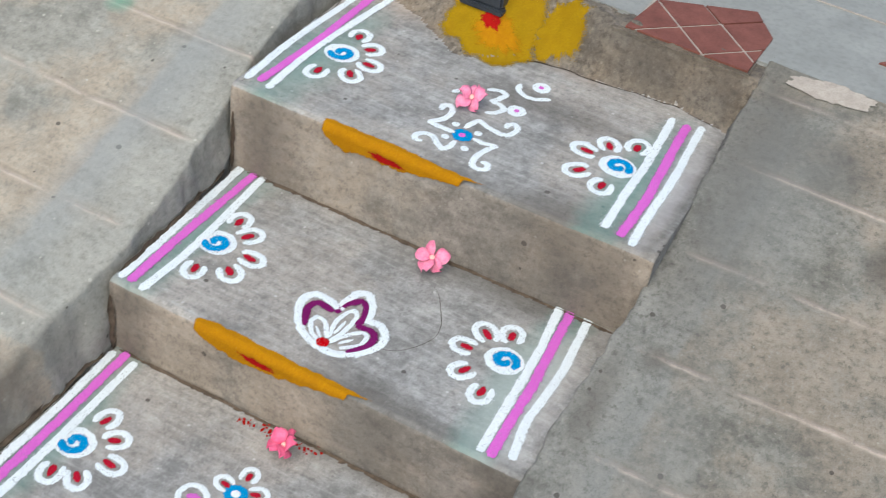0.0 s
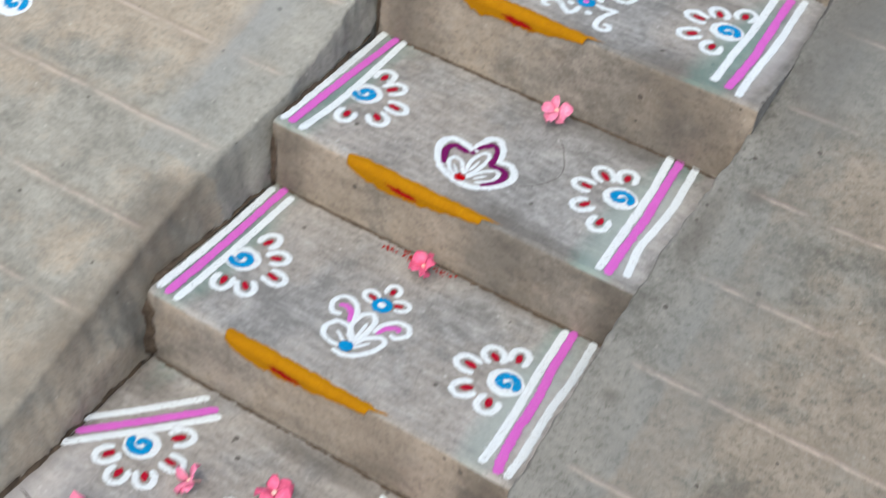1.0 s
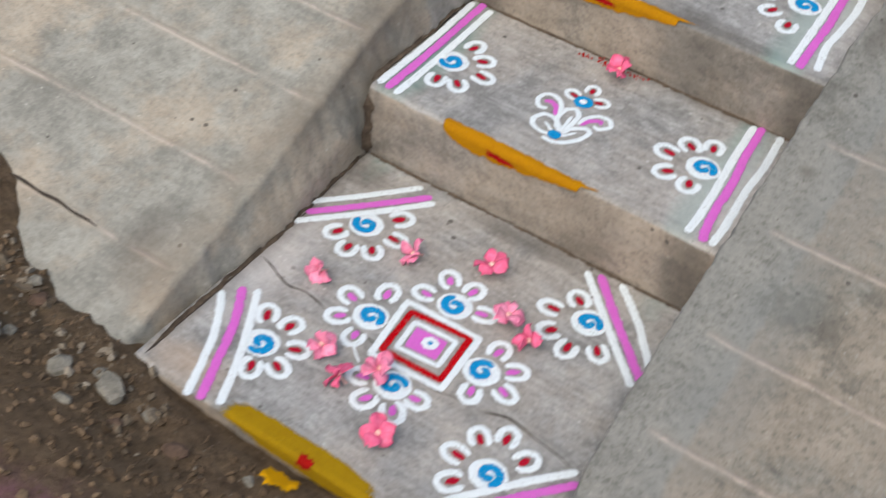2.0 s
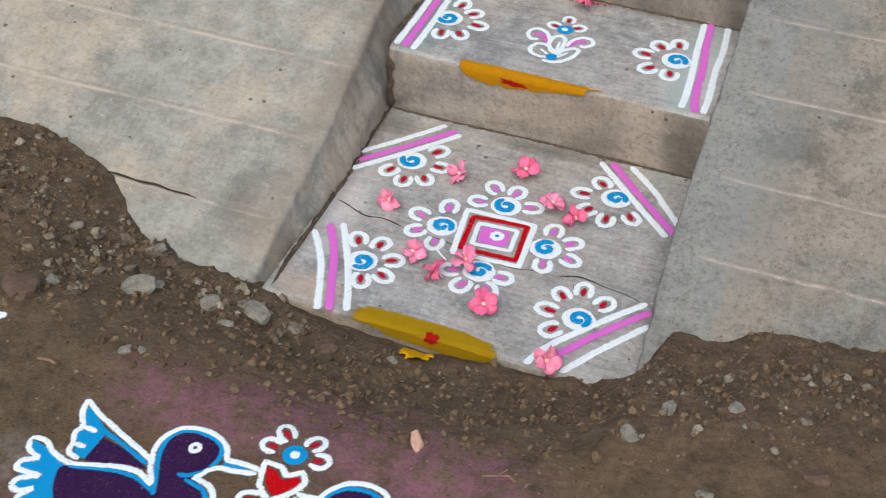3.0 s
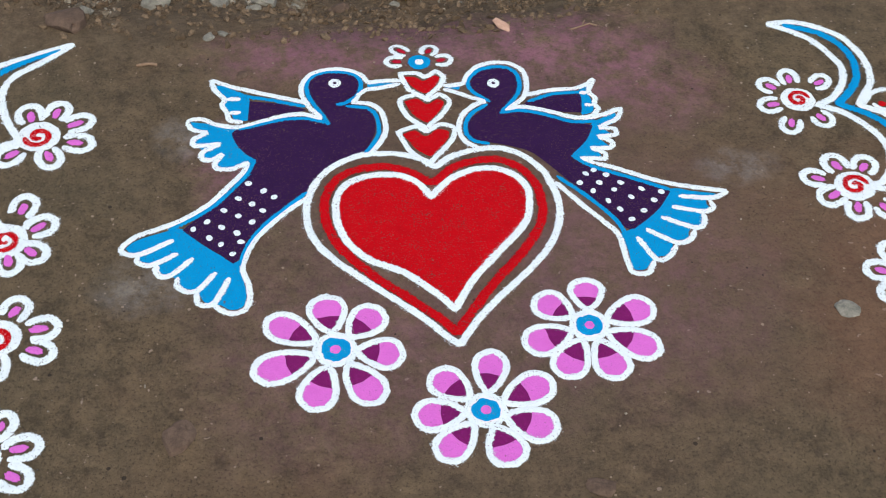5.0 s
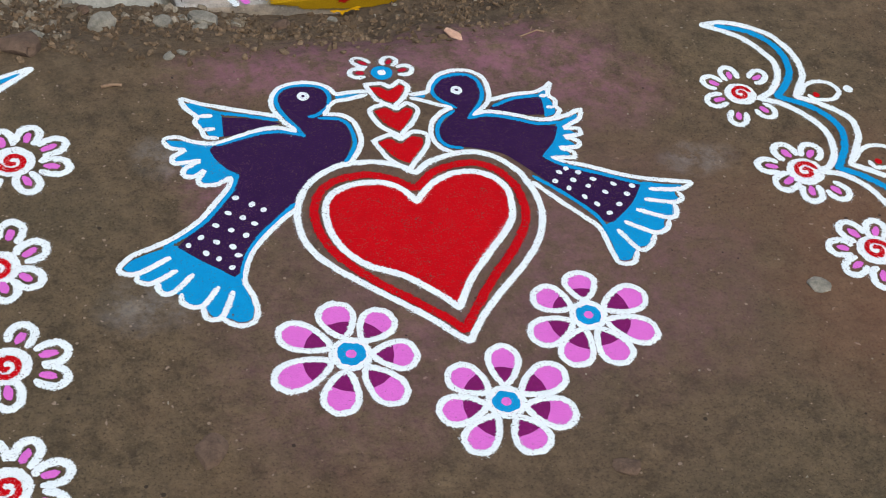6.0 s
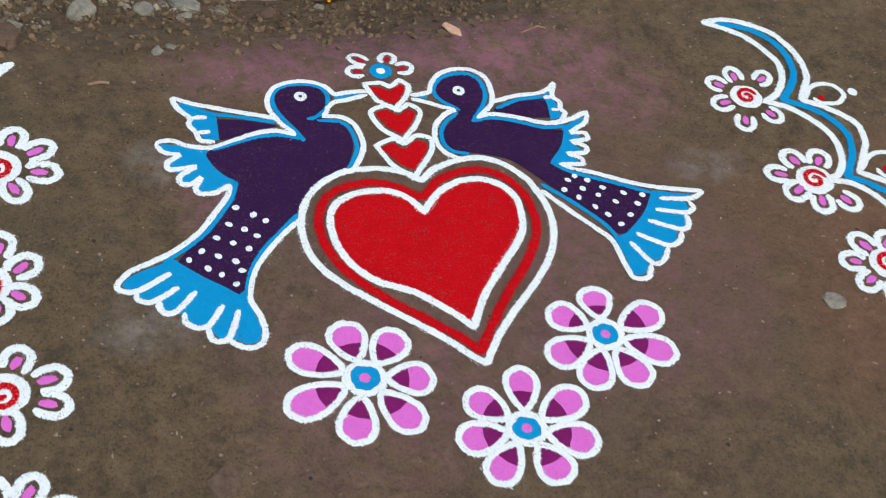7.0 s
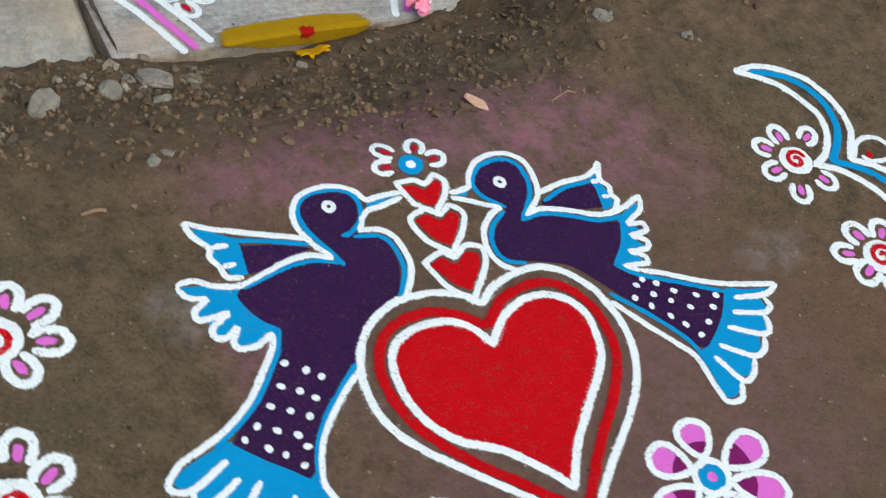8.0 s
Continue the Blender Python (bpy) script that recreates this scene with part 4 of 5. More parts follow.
def strewn(name, material, places):
    """Many small angular bits in one mesh; places: x, y, size."""
    verts, faces = [], []
    for k, (x, y, r) in enumerate(places):
        turn = np.array(Euler((random.random() * 6, random.random() * 6, random.random() * 6)).to_matrix())
        shape = BALL[0] * np.array((random.uniform(1.0, 1.6), random.uniform(0.8, 1.1), random.uniform(0.5, 0.9)))
        shape = shape + np.random.normal(0, 0.17, shape.shape)
        verts.append((shape @ turn.T) * r * np.array((1, 1, 0.8)) + np.array((x, y, G(x, y) + r * 0.2)))
        faces.append(BALL[1] + 42 * k if len(BALL[0]) == 42 else BALL[1] + len(BALL[0]) * k)
    mesh = bpy.data.meshes.new(name)
    mesh.from_pydata(np.concatenate(verts).tolist(), [], np.concatenate(faces).tolist())
    mesh.materials.append(material)
    return new(name, mesh)


def along_rim(count, low, high, middle, reach, size_lo, size_hi):
    """Bits along the soil's rim, a little way out from it."""
    out = []
    while len(out) < count:
        x = random.uniform(low, high)
        s = random.gauss(middle, reach)
        if s > 0.004 and soil_edge(x) - s > -1.02:
            out.append((x, soil_edge(x) - s, size_lo + (size_hi - size_lo) * random.random() ** 4))
    return out


rim = along_rim(520, -1.1, -0.22, 0.19, 0.07, 0.0022, 0.012) + along_rim(200, -0.32, 0.14, 0.05, 0.045, 0.002, 0.012) + along_rim(160, 0.1, 0.75, 0.08, 0.05, 0.0015, 0.006)
tagged(strewn("gravel", GRAVEL, rim), "loose grey-brown gravel along the foot of the ramp", "gravel", kind="stuff")
tagged(strewn("gravel", GRAVEL, along_rim(380, 0.74, 1.5, 0.22, 0.08, 0.002, 0.011)), "loose grey-brown gravel along the foot of the ramp", "gravel", kind="stuff")
tagged(strewn("soil_clods", CRUMB, along_rim(7000, -1.1, 1.5, 0.17, 0.13, 0.0011, 0.0085)), "small brown soil crumbs along the step foot", "soil", kind="stuff")
wide = [(random.uniform(-0.9, 1.4), random.uniform(-2.4, -0.9), 0.0006 + 0.0018 * random.random() ** 4) for _ in range(800)]
tagged(strewn("grit", GRAVEL, wide), "fine pale grit strewn over the soil", "grit", kind="stuff")


def twig(points, r):
    data = bpy.data.curves.new("twig", "CURVE")
    data.dimensions, data.bevel_depth, data.bevel_resolution = "3D", r, 2
    s = data.splines.new("POLY")
    s.points.add(len(points) - 1)
    for p, (x, y) in zip(s.points, points):
        p.co = (x, y, G(x, y) + r, 1)
    data.materials.append(WOOD)
    return tagged(new("twig", data), "thin dry twig lying on the soil", "twig")


twig([(0.59, -1.035), (0.612, -1.028), (0.628, -1.022), (0.640, -1.030)], 0.0016)
twig([(-0.185, -1.055), (-0.165, -1.052), (-0.15, -1.056)], 0.003)
twig([(0.612, -1.028), (0.622, -1.01)], 0.0012)


def gate_post():
    m = thing("gate_post", "dark blue-grey painted steel gate post on the threshold", "gate post", at=(0.228, 1.154, 0.526))
    ob = slab("post", METAL, -0.04, 0.04, -0.035, 0.035, 0.012, 1.9, m, 0.004)
    ob = slab("foot_plate", METAL, -0.044, 0.044, -0.039, 0.039, 0.0, 0.012, m, 0.003)


gate_post()
ramp_east = bpy.data.objects["ramp_east"]
patch("lime_patch", GROUT, (0.855, 1.192), 0.075, 0.022, R, ramp_east, 8, 4, 0.22, 1.0, 6, "pale flaking lime mortar")

# ---- drawings in powder and fresh flowers ----
# upper tread
stripe_border([(-0.012, 0.728), (-0.017, 0.887), (-0.007, 1.075), (-0.002, 1.206)], [(0.009, 0.735), (0.018, 0.904), (0.017, 1.096), (0.017, 1.222)], [(0.032, 0.725), (0.028, 0.889), (0.046, 1.099), (0.052, 1.21)], T3)
stripe_border([(0.626, 1.095), (0.637, 0.937), (0.638, 0.843), (0.643, 0.73)], [(0.654, 1.091), (0.665, 0.93), (0.672, 0.832), (0.671, 0.725)], [(0.677, 1.103), (0.689, 0.919), (0.69, 0.81), (0.694, 0.714)], T3)
spiral_flower((0.072, 0.902), [(0.069, 0.97), (0.108, 0.944), (0.131, 0.897), (0.12, 0.849), (0.068, 0.824)], T3, 200, BLUE, CRIMSON, 0.0275)
spiral_flower((0.6, 0.897), [(0.549, 0.845), (0.537, 0.906), (0.565, 0.945), (0.608, 0.971), (0.598, 0.827)], T3, -30, BLUE, CRIMSON, 0.0275)
m = motif("powder_scroll_motif", "white scrollwork in powder round a blue ring on the concrete tread", "powder drawing")
stroke(m, "scroll", WHITE, 0.01, [(0.292, 0.856), (0.289, 0.872), (0.298, 0.88), (0.31, 0.864), (0.309, 0.84), (0.293, 0.813), (0.318, 0.812), (0.341, 0.812)], T3)
stroke(m, "scroll", WHITE, 0.01, [(0.309, 0.758), (0.298, 0.755), (0.292, 0.766), (0.301, 0.779), (0.315, 0.781), (0.332, 0.767), (0.346, 0.758), (0.352, 0.772), (0.352, 0.792)], T3)
stroke(m, "scroll", WHITE, 0.01, [(0.372, 0.816), (0.393, 0.814), (0.413, 0.82), (0.403, 0.793), (0.399, 0.77), (0.404, 0.751), (0.416, 0.745), (0.428, 0.754), (0.423, 0.766), (0.412, 0.765)], T3)
stroke(m, "scroll", WHITE, 0.01, [(0.348, 0.834), (0.352, 0.853), (0.358, 0.87), (0.381, 0.86), (0.403, 0.857), (0.417, 0.864), (0.422, 0.885), (0.412, 0.898), (0.403, 0.89), (0.404, 0.877)], T3)
stroke(m, "scroll", WHITE, 0.01, [(0.327, 0.963), (0.347, 0.975), (0.362, 0.969), (0.356, 0.949), (0.349, 0.936), (0.367, 0.935), (0.377, 0.927), (0.371, 0.909), (0.355, 0.896)], T3)
stroke(m, "scroll", WHITE, 0.01, [(0.282, 0.917), (0.29, 0.933)], T3)
stroke(m, "scroll", WHITE, 0.01, [(0.367, 1.017), (0.371, 0.999), (0.39, 0.987), (0.41, 0.991), (0.429, 1.006)], T3)
disc(m, "ring", WHITE, (0.396, 0.937), 0.019, T3); disc(m, "dot", PINK, (0.396, 0.937), 0.008, T3, 2)
disc(m, "ring", WHITE, (0.401, 1.03), 0.019, T3); disc(m, "dot", PINK, (0.401, 1.03), 0.008, T3, 2)
disc(m, "ring", BLUE, (0.354, 0.814), 0.02, T3, 2); disc(m, "dot", PINK, (0.354, 0.814), 0.0095, T3, 3)
disc(m, "dot", WHITE, (0.331, 0.836), 0.008, T3, 2)
disc(m, "dot", WHITE, (0.333, 0.793), 0.008, T3, 2)
disc(m, "dot", WHITE, (0.373, 0.835), 0.008, T3, 2)
disc(m, "dot", WHITE, (0.374, 0.783), 0.008, T3, 2)
# on the ramp
spiral_flower((-0.595, 0.334), [], R, -30, BLUE, CRIMSON, 0.03)
# middle tread
stripe_border([(0.011, 0.359), (0.008, 0.491), (-0, 0.717)], [(0.028, 0.36), (0.026, 0.513), (0.029, 0.713)], [(0.053, 0.354), (0.058, 0.484), (0.046, 0.717)], T2)
stripe_border([(0.609, 0.737), (0.624, 0.617), (0.629, 0.553), (0.635, 0.449), (0.64, 0.359)], [(0.63, 0.727), (0.643, 0.585), (0.65, 0.516), (0.652, 0.433), (0.658, 0.358)], [(0.66, 0.732), (0.674, 0.592), (0.674, 0.505), (0.673, 0.448), (0.686, 0.371)], T2)
spiral_flower((0.082, 0.52), [(0.081, 0.587), (0.115, 0.563), (0.149, 0.517), (0.14, 0.47), (0.09, 0.443)], T2, 200, BLUE, CRIMSON, 0.0275)
spiral_flower((0.59, 0.548), [(0.546, 0.491), (0.524, 0.541), (0.539, 0.588), (0.576, 0.607), (0.59, 0.464)], T2, -30, BLUE, CRIMSON, 0.0275)
m = motif("powder_lotus", "white and plum lotus bud in powder on the concrete tread", "powder drawing")
stroke(m, "outline", WHITE, 0.0125, [(0.349, 0.407), (0.319, 0.414), (0.292, 0.433), (0.271, 0.465), (0.267, 0.491), (0.277, 0.507), (0.3, 0.507), (0.325, 0.498), (0.324, 0.52), (0.331, 0.548), (0.347, 0.555), (0.364, 0.533), (0.374, 0.5), (0.394, 0.504), (0.412, 0.489), (0.417, 0.465), (0.402, 0.434), (0.376, 0.412)], T2, closed=True)
stroke(m, "petal_line", PLUM, 0.0115, [(0.299, 0.435), (0.283, 0.471), (0.291, 0.493), (0.32, 0.488)], T2)
stroke(m, "petal_line", PLUM, 0.0115, [(0.325, 0.488), (0.326, 0.512), (0.345, 0.534), (0.359, 0.525), (0.367, 0.502), (0.364, 0.483)], T2)
stroke(m, "petal_line", PLUM, 0.0115, [(0.365, 0.481), (0.389, 0.484), (0.402, 0.474), (0.402, 0.451), (0.382, 0.421)], T2)
stroke(m, "petal", WHITE, 0.0072, [(0.343, 0.419), (0.32, 0.427), (0.303, 0.449), (0.306, 0.465), (0.323, 0.459), (0.342, 0.431)], T2)
stroke(m, "petal", WHITE, 0.0072, [(0.344, 0.432), (0.335, 0.469), (0.339, 0.499), (0.347, 0.511), (0.357, 0.494), (0.356, 0.456), (0.348, 0.428)], T2)
stroke(m, "petal", WHITE, 0.0072, [(0.349, 0.423), (0.362, 0.451), (0.38, 0.473), (0.391, 0.47), (0.391, 0.447), (0.369, 0.423)], T2)
stroke(m, "vein", WHITE, 0.005, [(0.315, 0.445), (0.334, 0.427)], T2)
stroke(m, "vein", WHITE, 0.005, [(0.347, 0.481), (0.346, 0.445)], T2)
stroke(m, "vein", WHITE, 0.005, [(0.377, 0.452), (0.362, 0.431)], T2)
disc(m, "dot", RED, (0.342, 0.42), 0.0115, T2, 9)
# lower tread
stripe_border([(0.017, 0.011), (0.018, 0.178), (0.012, 0.342)], [(0.037, 0.009), (0.036, 0.17), (0.031, 0.354)], [(0.058, 0.005), (0.059, 0.141), (0.054, 0.341)], T1)
stripe_border([(0.617, 0.348), (0.624, 0.248), (0.632, 0.176), (0.642, 0.066), (0.643, 0.012)], [(0.63, 0.354), (0.641, 0.245), (0.652, 0.176), (0.659, 0.08), (0.673, 0.007)], [(0.669, 0.352), (0.679, 0.242), (0.679, 0.174), (0.688, 0.073), (0.69, 0.008)], T1)
spiral_flower((0.084, 0.156), [(0.094, 0.219), (0.131, 0.193), (0.154, 0.15), (0.13, 0.102), (0.091, 0.091)], T1, 200, BLUE, CRIMSON, 0.0275)
spiral_flower((0.593, 0.18), [(0.545, 0.129), (0.524, 0.179), (0.548, 0.221), (0.585, 0.241), (0.592, 0.122)], T1, -30, BLUE, CRIMSON, 0.0275)
m = motif("powder_bouquet", "white leaf sprays with pink curls and a small bloom", "powder drawing")
stroke(m, "petal", WHITE, 0.0092, [(0.346, 0.086), (0.317, 0.083), (0.297, 0.091), (0.29, 0.109), (0.299, 0.129), (0.318, 0.131), (0.337, 0.116), (0.346, 0.096)], T1)
stroke(m, "petal", WHITE, 0.0092, [(0.338, 0.106), (0.323, 0.135), (0.324, 0.164), (0.337, 0.178), (0.351, 0.165), (0.353, 0.137), (0.351, 0.099)], T1)
stroke(m, "petal", WHITE, 0.0092, [(0.347, 0.095), (0.361, 0.125), (0.38, 0.139), (0.39, 0.131), (0.385, 0.106), (0.368, 0.082), (0.348, 0.07), (0.328, 0.072)], T1)
stroke(m, "vein", WHITE, 0.006, [(0.311, 0.111), (0.338, 0.093)], T1)
stroke(m, "vein", WHITE, 0.006, [(0.342, 0.154), (0.346, 0.107)], T1)
stroke(m, "vein", WHITE, 0.006, [(0.351, 0.088), (0.371, 0.118)], T1)
stroke(m, "curl", WHITE, 0.009, [(0.325, 0.136), (0.312, 0.168), (0.292, 0.187), (0.273, 0.183), (0.267, 0.161), (0.28, 0.143), (0.295, 0.147)], T1)
stroke(m, "curl", WHITE, 0.009, [(0.362, 0.14), (0.366, 0.168), (0.382, 0.187), (0.402, 0.188), (0.411, 0.171), (0.398, 0.153), (0.386, 0.155)], T1)
stroke(m, "curl_fill", PINK, 0.0095, [(0.316, 0.138), (0.304, 0.162), (0.29, 0.168), (0.28, 0.162)], T1)
stroke(m, "curl_fill", PINK, 0.0095, [(0.366, 0.142), (0.374, 0.164), (0.39, 0.175), (0.395, 0.166)], T1)
bloom(m, (0.337, 0.205), [(0.312, 0.213), (0.335, 0.245), (0.364, 0.221)], T1, CRIMSON, 0.0205)
disc(m, "dot", BLUE, (0.343, 0.089), 0.014, T1, 9)
# bottom platform
stripe_border([(0.012, -0.176), (0.077, -0.103), (0.148, -0.016)], [(0.022, -0.204), (0.098, -0.118), (0.176, -0.028)], [(0.018, -0.237), (0.109, -0.136), (0.19, -0.038)], P)
stripe_border([(0.03, -0.446), (0.078, -0.519), (0.116, -0.61), (0.132, -0.655)], [(0.051, -0.417), (0.094, -0.492), (0.128, -0.58), (0.155, -0.649)], [(0.075, -0.405), (0.133, -0.514), (0.165, -0.586), (0.185, -0.639)], P)
stripe_border([(0.498, -0.017), (0.582, -0.103), (0.687, -0.207)], [(0.521, -0.01), (0.609, -0.102), (0.703, -0.196)], [(0.562, -0.007), (0.629, -0.072), (0.704, -0.168)], P)
stripe_border([(0.537, -0.644), (0.564, -0.581), (0.642, -0.478), (0.701, -0.409)], [(0.564, -0.636), (0.629, -0.533), (0.713, -0.429)], [(0.602, -0.641), (0.647, -0.568), (0.72, -0.466)], P)
spiral_flower((0.125, -0.162), [(0.093, -0.21), (0.133, -0.231), (0.173, -0.212), (0.188, -0.163), (0.166, -0.113)], P, 160, BLUE, CRIMSON, 0.0275)
spiral_flower((0.155, -0.497), [(0.123, -0.44), (0.17, -0.437), (0.211, -0.474), (0.21, -0.523), (0.175, -0.549)], P, -120, BLUE, CRIMSON, 0.0275)
spiral_flower((0.561, -0.123), [(0.521, -0.086), (0.493, -0.132), (0.516, -0.18), (0.56, -0.198), (0.606, -0.174)], P, -20, BLUE, CRIMSON, 0.0275)
spiral_flower((0.593, -0.496), [(0.553, -0.542), (0.532, -0.493), (0.545, -0.445), (0.58, -0.419), (0.626, -0.44)], P, -60, BLUE, CRIMSON, 0.0275)
spiral_flower((0.261, -0.339), [(0.207, -0.321), (0.254, -0.278), (0.217, -0.371), (0.265, -0.393)], P, -30, BLUE, PINK, 0.0275)
spiral_flower((0.36, -0.233), [(0.303, -0.239), (0.32, -0.186), (0.368, -0.184), (0.41, -0.22)], P, 120, BLUE, PINK, 0.0275)
spiral_flower((0.475, -0.329), [(0.475, -0.274), (0.519, -0.297), (0.529, -0.345), (0.484, -0.378)], P, 60, BLUE, PINK, 0.0275)
spiral_flower((0.376, -0.44), [(0.325, -0.456), (0.357, -0.491), (0.408, -0.487), (0.424, -0.443)], P, 20, BLUE, PINK, 0.0275)
m = motif("powder_diamond", "nested white, red and pink diamond in powder on the platform", "powder drawing")
stroke(m, "outer_line", WHITE, 0.011, [(0.291, -0.273), (0.434, -0.271), (0.443, -0.401), (0.309, -0.407)], P, closed=True)
stroke(m, "red_line", RED, 0.01, [(0.311, -0.289), (0.421, -0.28), (0.432, -0.386), (0.318, -0.388)], P, closed=True)
stroke(m, "inner_line", WHITE, 0.009, [(0.328, -0.305), (0.407, -0.3), (0.412, -0.363), (0.335, -0.369)], P, closed=True)
fill(m, "panel", PINK, [(0.336, -0.312), (0.396, -0.309), (0.402, -0.355), (0.343, -0.359)], P, lift=1)
disc(m, "ring", WHITE, (0.374, -0.329), 0.0165, P, 2); disc(m, "dot", BLUE, (0.374, -0.329), 0.0075, P, 3)
stroke(m, "trail", WHITE, 0.004, [(0.273, -0.406), (0.291, -0.423), (0.306, -0.433)], P)
# fresh blooms
fresh_flower((0.138, -0.315), P, 70, 55)
fresh_flower((0.24, -0.182), P, 120, 60)
fresh_flower((0.367, -0.13), P, 10, 8)
fresh_flower((0.452, -0.213), P, 40, 15)
fresh_flower((0.508, -0.237), P, 200, 65)
fresh_flower((0.243, -0.452), P, 95, 40)
fresh_flower((0.304, -0.489), P, 15, 40)
fresh_flower((0.348, -0.439), P, 160, 30)
fresh_flower((0.423, -0.549), P, 300, 35)
fresh_flower((0.575, -0.642), P, 220, 45)
fresh_flower((0.353, 0.309), T1, 80, 20)
fresh_flower((0.396, 0.67), T2, 260, 40)
fresh_flower((0.327, 0.897), T3, 30, 35)
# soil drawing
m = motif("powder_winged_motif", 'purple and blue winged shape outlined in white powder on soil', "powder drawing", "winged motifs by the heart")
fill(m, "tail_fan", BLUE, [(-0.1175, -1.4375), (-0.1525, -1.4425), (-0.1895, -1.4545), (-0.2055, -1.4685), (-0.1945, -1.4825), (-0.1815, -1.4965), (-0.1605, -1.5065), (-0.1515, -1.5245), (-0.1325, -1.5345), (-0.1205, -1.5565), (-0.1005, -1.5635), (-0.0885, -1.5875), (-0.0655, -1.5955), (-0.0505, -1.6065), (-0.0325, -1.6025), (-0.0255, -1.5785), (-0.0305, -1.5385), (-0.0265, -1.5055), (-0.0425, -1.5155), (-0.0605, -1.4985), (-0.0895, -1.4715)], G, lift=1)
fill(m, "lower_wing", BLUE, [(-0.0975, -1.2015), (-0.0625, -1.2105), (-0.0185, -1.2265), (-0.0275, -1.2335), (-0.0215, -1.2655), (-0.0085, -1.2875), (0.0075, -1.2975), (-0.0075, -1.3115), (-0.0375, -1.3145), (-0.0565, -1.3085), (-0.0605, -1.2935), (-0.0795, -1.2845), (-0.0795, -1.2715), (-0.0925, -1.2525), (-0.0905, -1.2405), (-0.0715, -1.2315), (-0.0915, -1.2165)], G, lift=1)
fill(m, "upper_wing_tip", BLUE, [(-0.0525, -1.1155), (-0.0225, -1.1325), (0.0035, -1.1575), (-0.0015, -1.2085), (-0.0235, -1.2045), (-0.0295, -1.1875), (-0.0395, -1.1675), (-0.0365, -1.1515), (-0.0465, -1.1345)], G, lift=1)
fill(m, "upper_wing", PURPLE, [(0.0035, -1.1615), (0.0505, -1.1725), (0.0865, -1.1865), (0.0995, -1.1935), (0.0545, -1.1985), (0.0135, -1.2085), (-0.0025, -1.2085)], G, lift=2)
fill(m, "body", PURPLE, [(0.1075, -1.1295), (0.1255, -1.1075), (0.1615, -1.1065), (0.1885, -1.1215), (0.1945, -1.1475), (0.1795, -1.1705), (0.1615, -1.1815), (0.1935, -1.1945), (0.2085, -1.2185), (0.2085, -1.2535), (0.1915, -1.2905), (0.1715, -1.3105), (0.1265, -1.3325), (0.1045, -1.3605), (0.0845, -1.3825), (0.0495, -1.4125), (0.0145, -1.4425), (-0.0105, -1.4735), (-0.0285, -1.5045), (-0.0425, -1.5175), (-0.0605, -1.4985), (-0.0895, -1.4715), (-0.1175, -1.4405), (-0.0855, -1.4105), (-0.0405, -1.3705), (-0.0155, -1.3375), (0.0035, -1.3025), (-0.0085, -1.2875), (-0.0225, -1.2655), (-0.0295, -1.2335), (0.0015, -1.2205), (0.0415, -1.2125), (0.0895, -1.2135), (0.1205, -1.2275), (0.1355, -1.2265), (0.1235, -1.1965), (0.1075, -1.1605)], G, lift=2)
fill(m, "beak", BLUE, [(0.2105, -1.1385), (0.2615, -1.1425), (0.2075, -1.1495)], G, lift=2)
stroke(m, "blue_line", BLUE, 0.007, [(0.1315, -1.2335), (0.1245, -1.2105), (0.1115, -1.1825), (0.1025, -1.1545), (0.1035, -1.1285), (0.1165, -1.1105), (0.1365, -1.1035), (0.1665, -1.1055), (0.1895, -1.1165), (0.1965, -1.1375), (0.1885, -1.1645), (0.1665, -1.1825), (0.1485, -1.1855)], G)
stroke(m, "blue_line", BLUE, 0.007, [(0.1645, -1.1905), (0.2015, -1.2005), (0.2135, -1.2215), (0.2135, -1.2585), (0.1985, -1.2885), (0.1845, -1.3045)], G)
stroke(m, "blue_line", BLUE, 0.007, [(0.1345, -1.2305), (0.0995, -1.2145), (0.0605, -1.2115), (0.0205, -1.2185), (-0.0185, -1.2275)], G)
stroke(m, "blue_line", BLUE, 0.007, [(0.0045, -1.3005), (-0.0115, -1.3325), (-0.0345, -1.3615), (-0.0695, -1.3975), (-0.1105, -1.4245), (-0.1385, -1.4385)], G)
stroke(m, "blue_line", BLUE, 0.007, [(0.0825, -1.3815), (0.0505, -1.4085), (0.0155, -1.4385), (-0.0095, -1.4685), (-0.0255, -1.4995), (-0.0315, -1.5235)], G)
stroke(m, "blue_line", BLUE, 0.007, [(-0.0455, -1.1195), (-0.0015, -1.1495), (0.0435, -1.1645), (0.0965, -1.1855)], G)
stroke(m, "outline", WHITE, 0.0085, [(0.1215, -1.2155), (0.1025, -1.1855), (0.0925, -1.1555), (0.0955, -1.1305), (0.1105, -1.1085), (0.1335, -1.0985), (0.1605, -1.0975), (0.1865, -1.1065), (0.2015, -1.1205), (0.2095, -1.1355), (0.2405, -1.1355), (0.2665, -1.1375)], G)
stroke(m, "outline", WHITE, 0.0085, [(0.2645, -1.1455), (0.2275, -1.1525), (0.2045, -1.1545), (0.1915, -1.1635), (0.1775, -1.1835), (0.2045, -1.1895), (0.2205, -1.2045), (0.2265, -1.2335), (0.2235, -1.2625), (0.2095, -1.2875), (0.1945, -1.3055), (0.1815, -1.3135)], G)
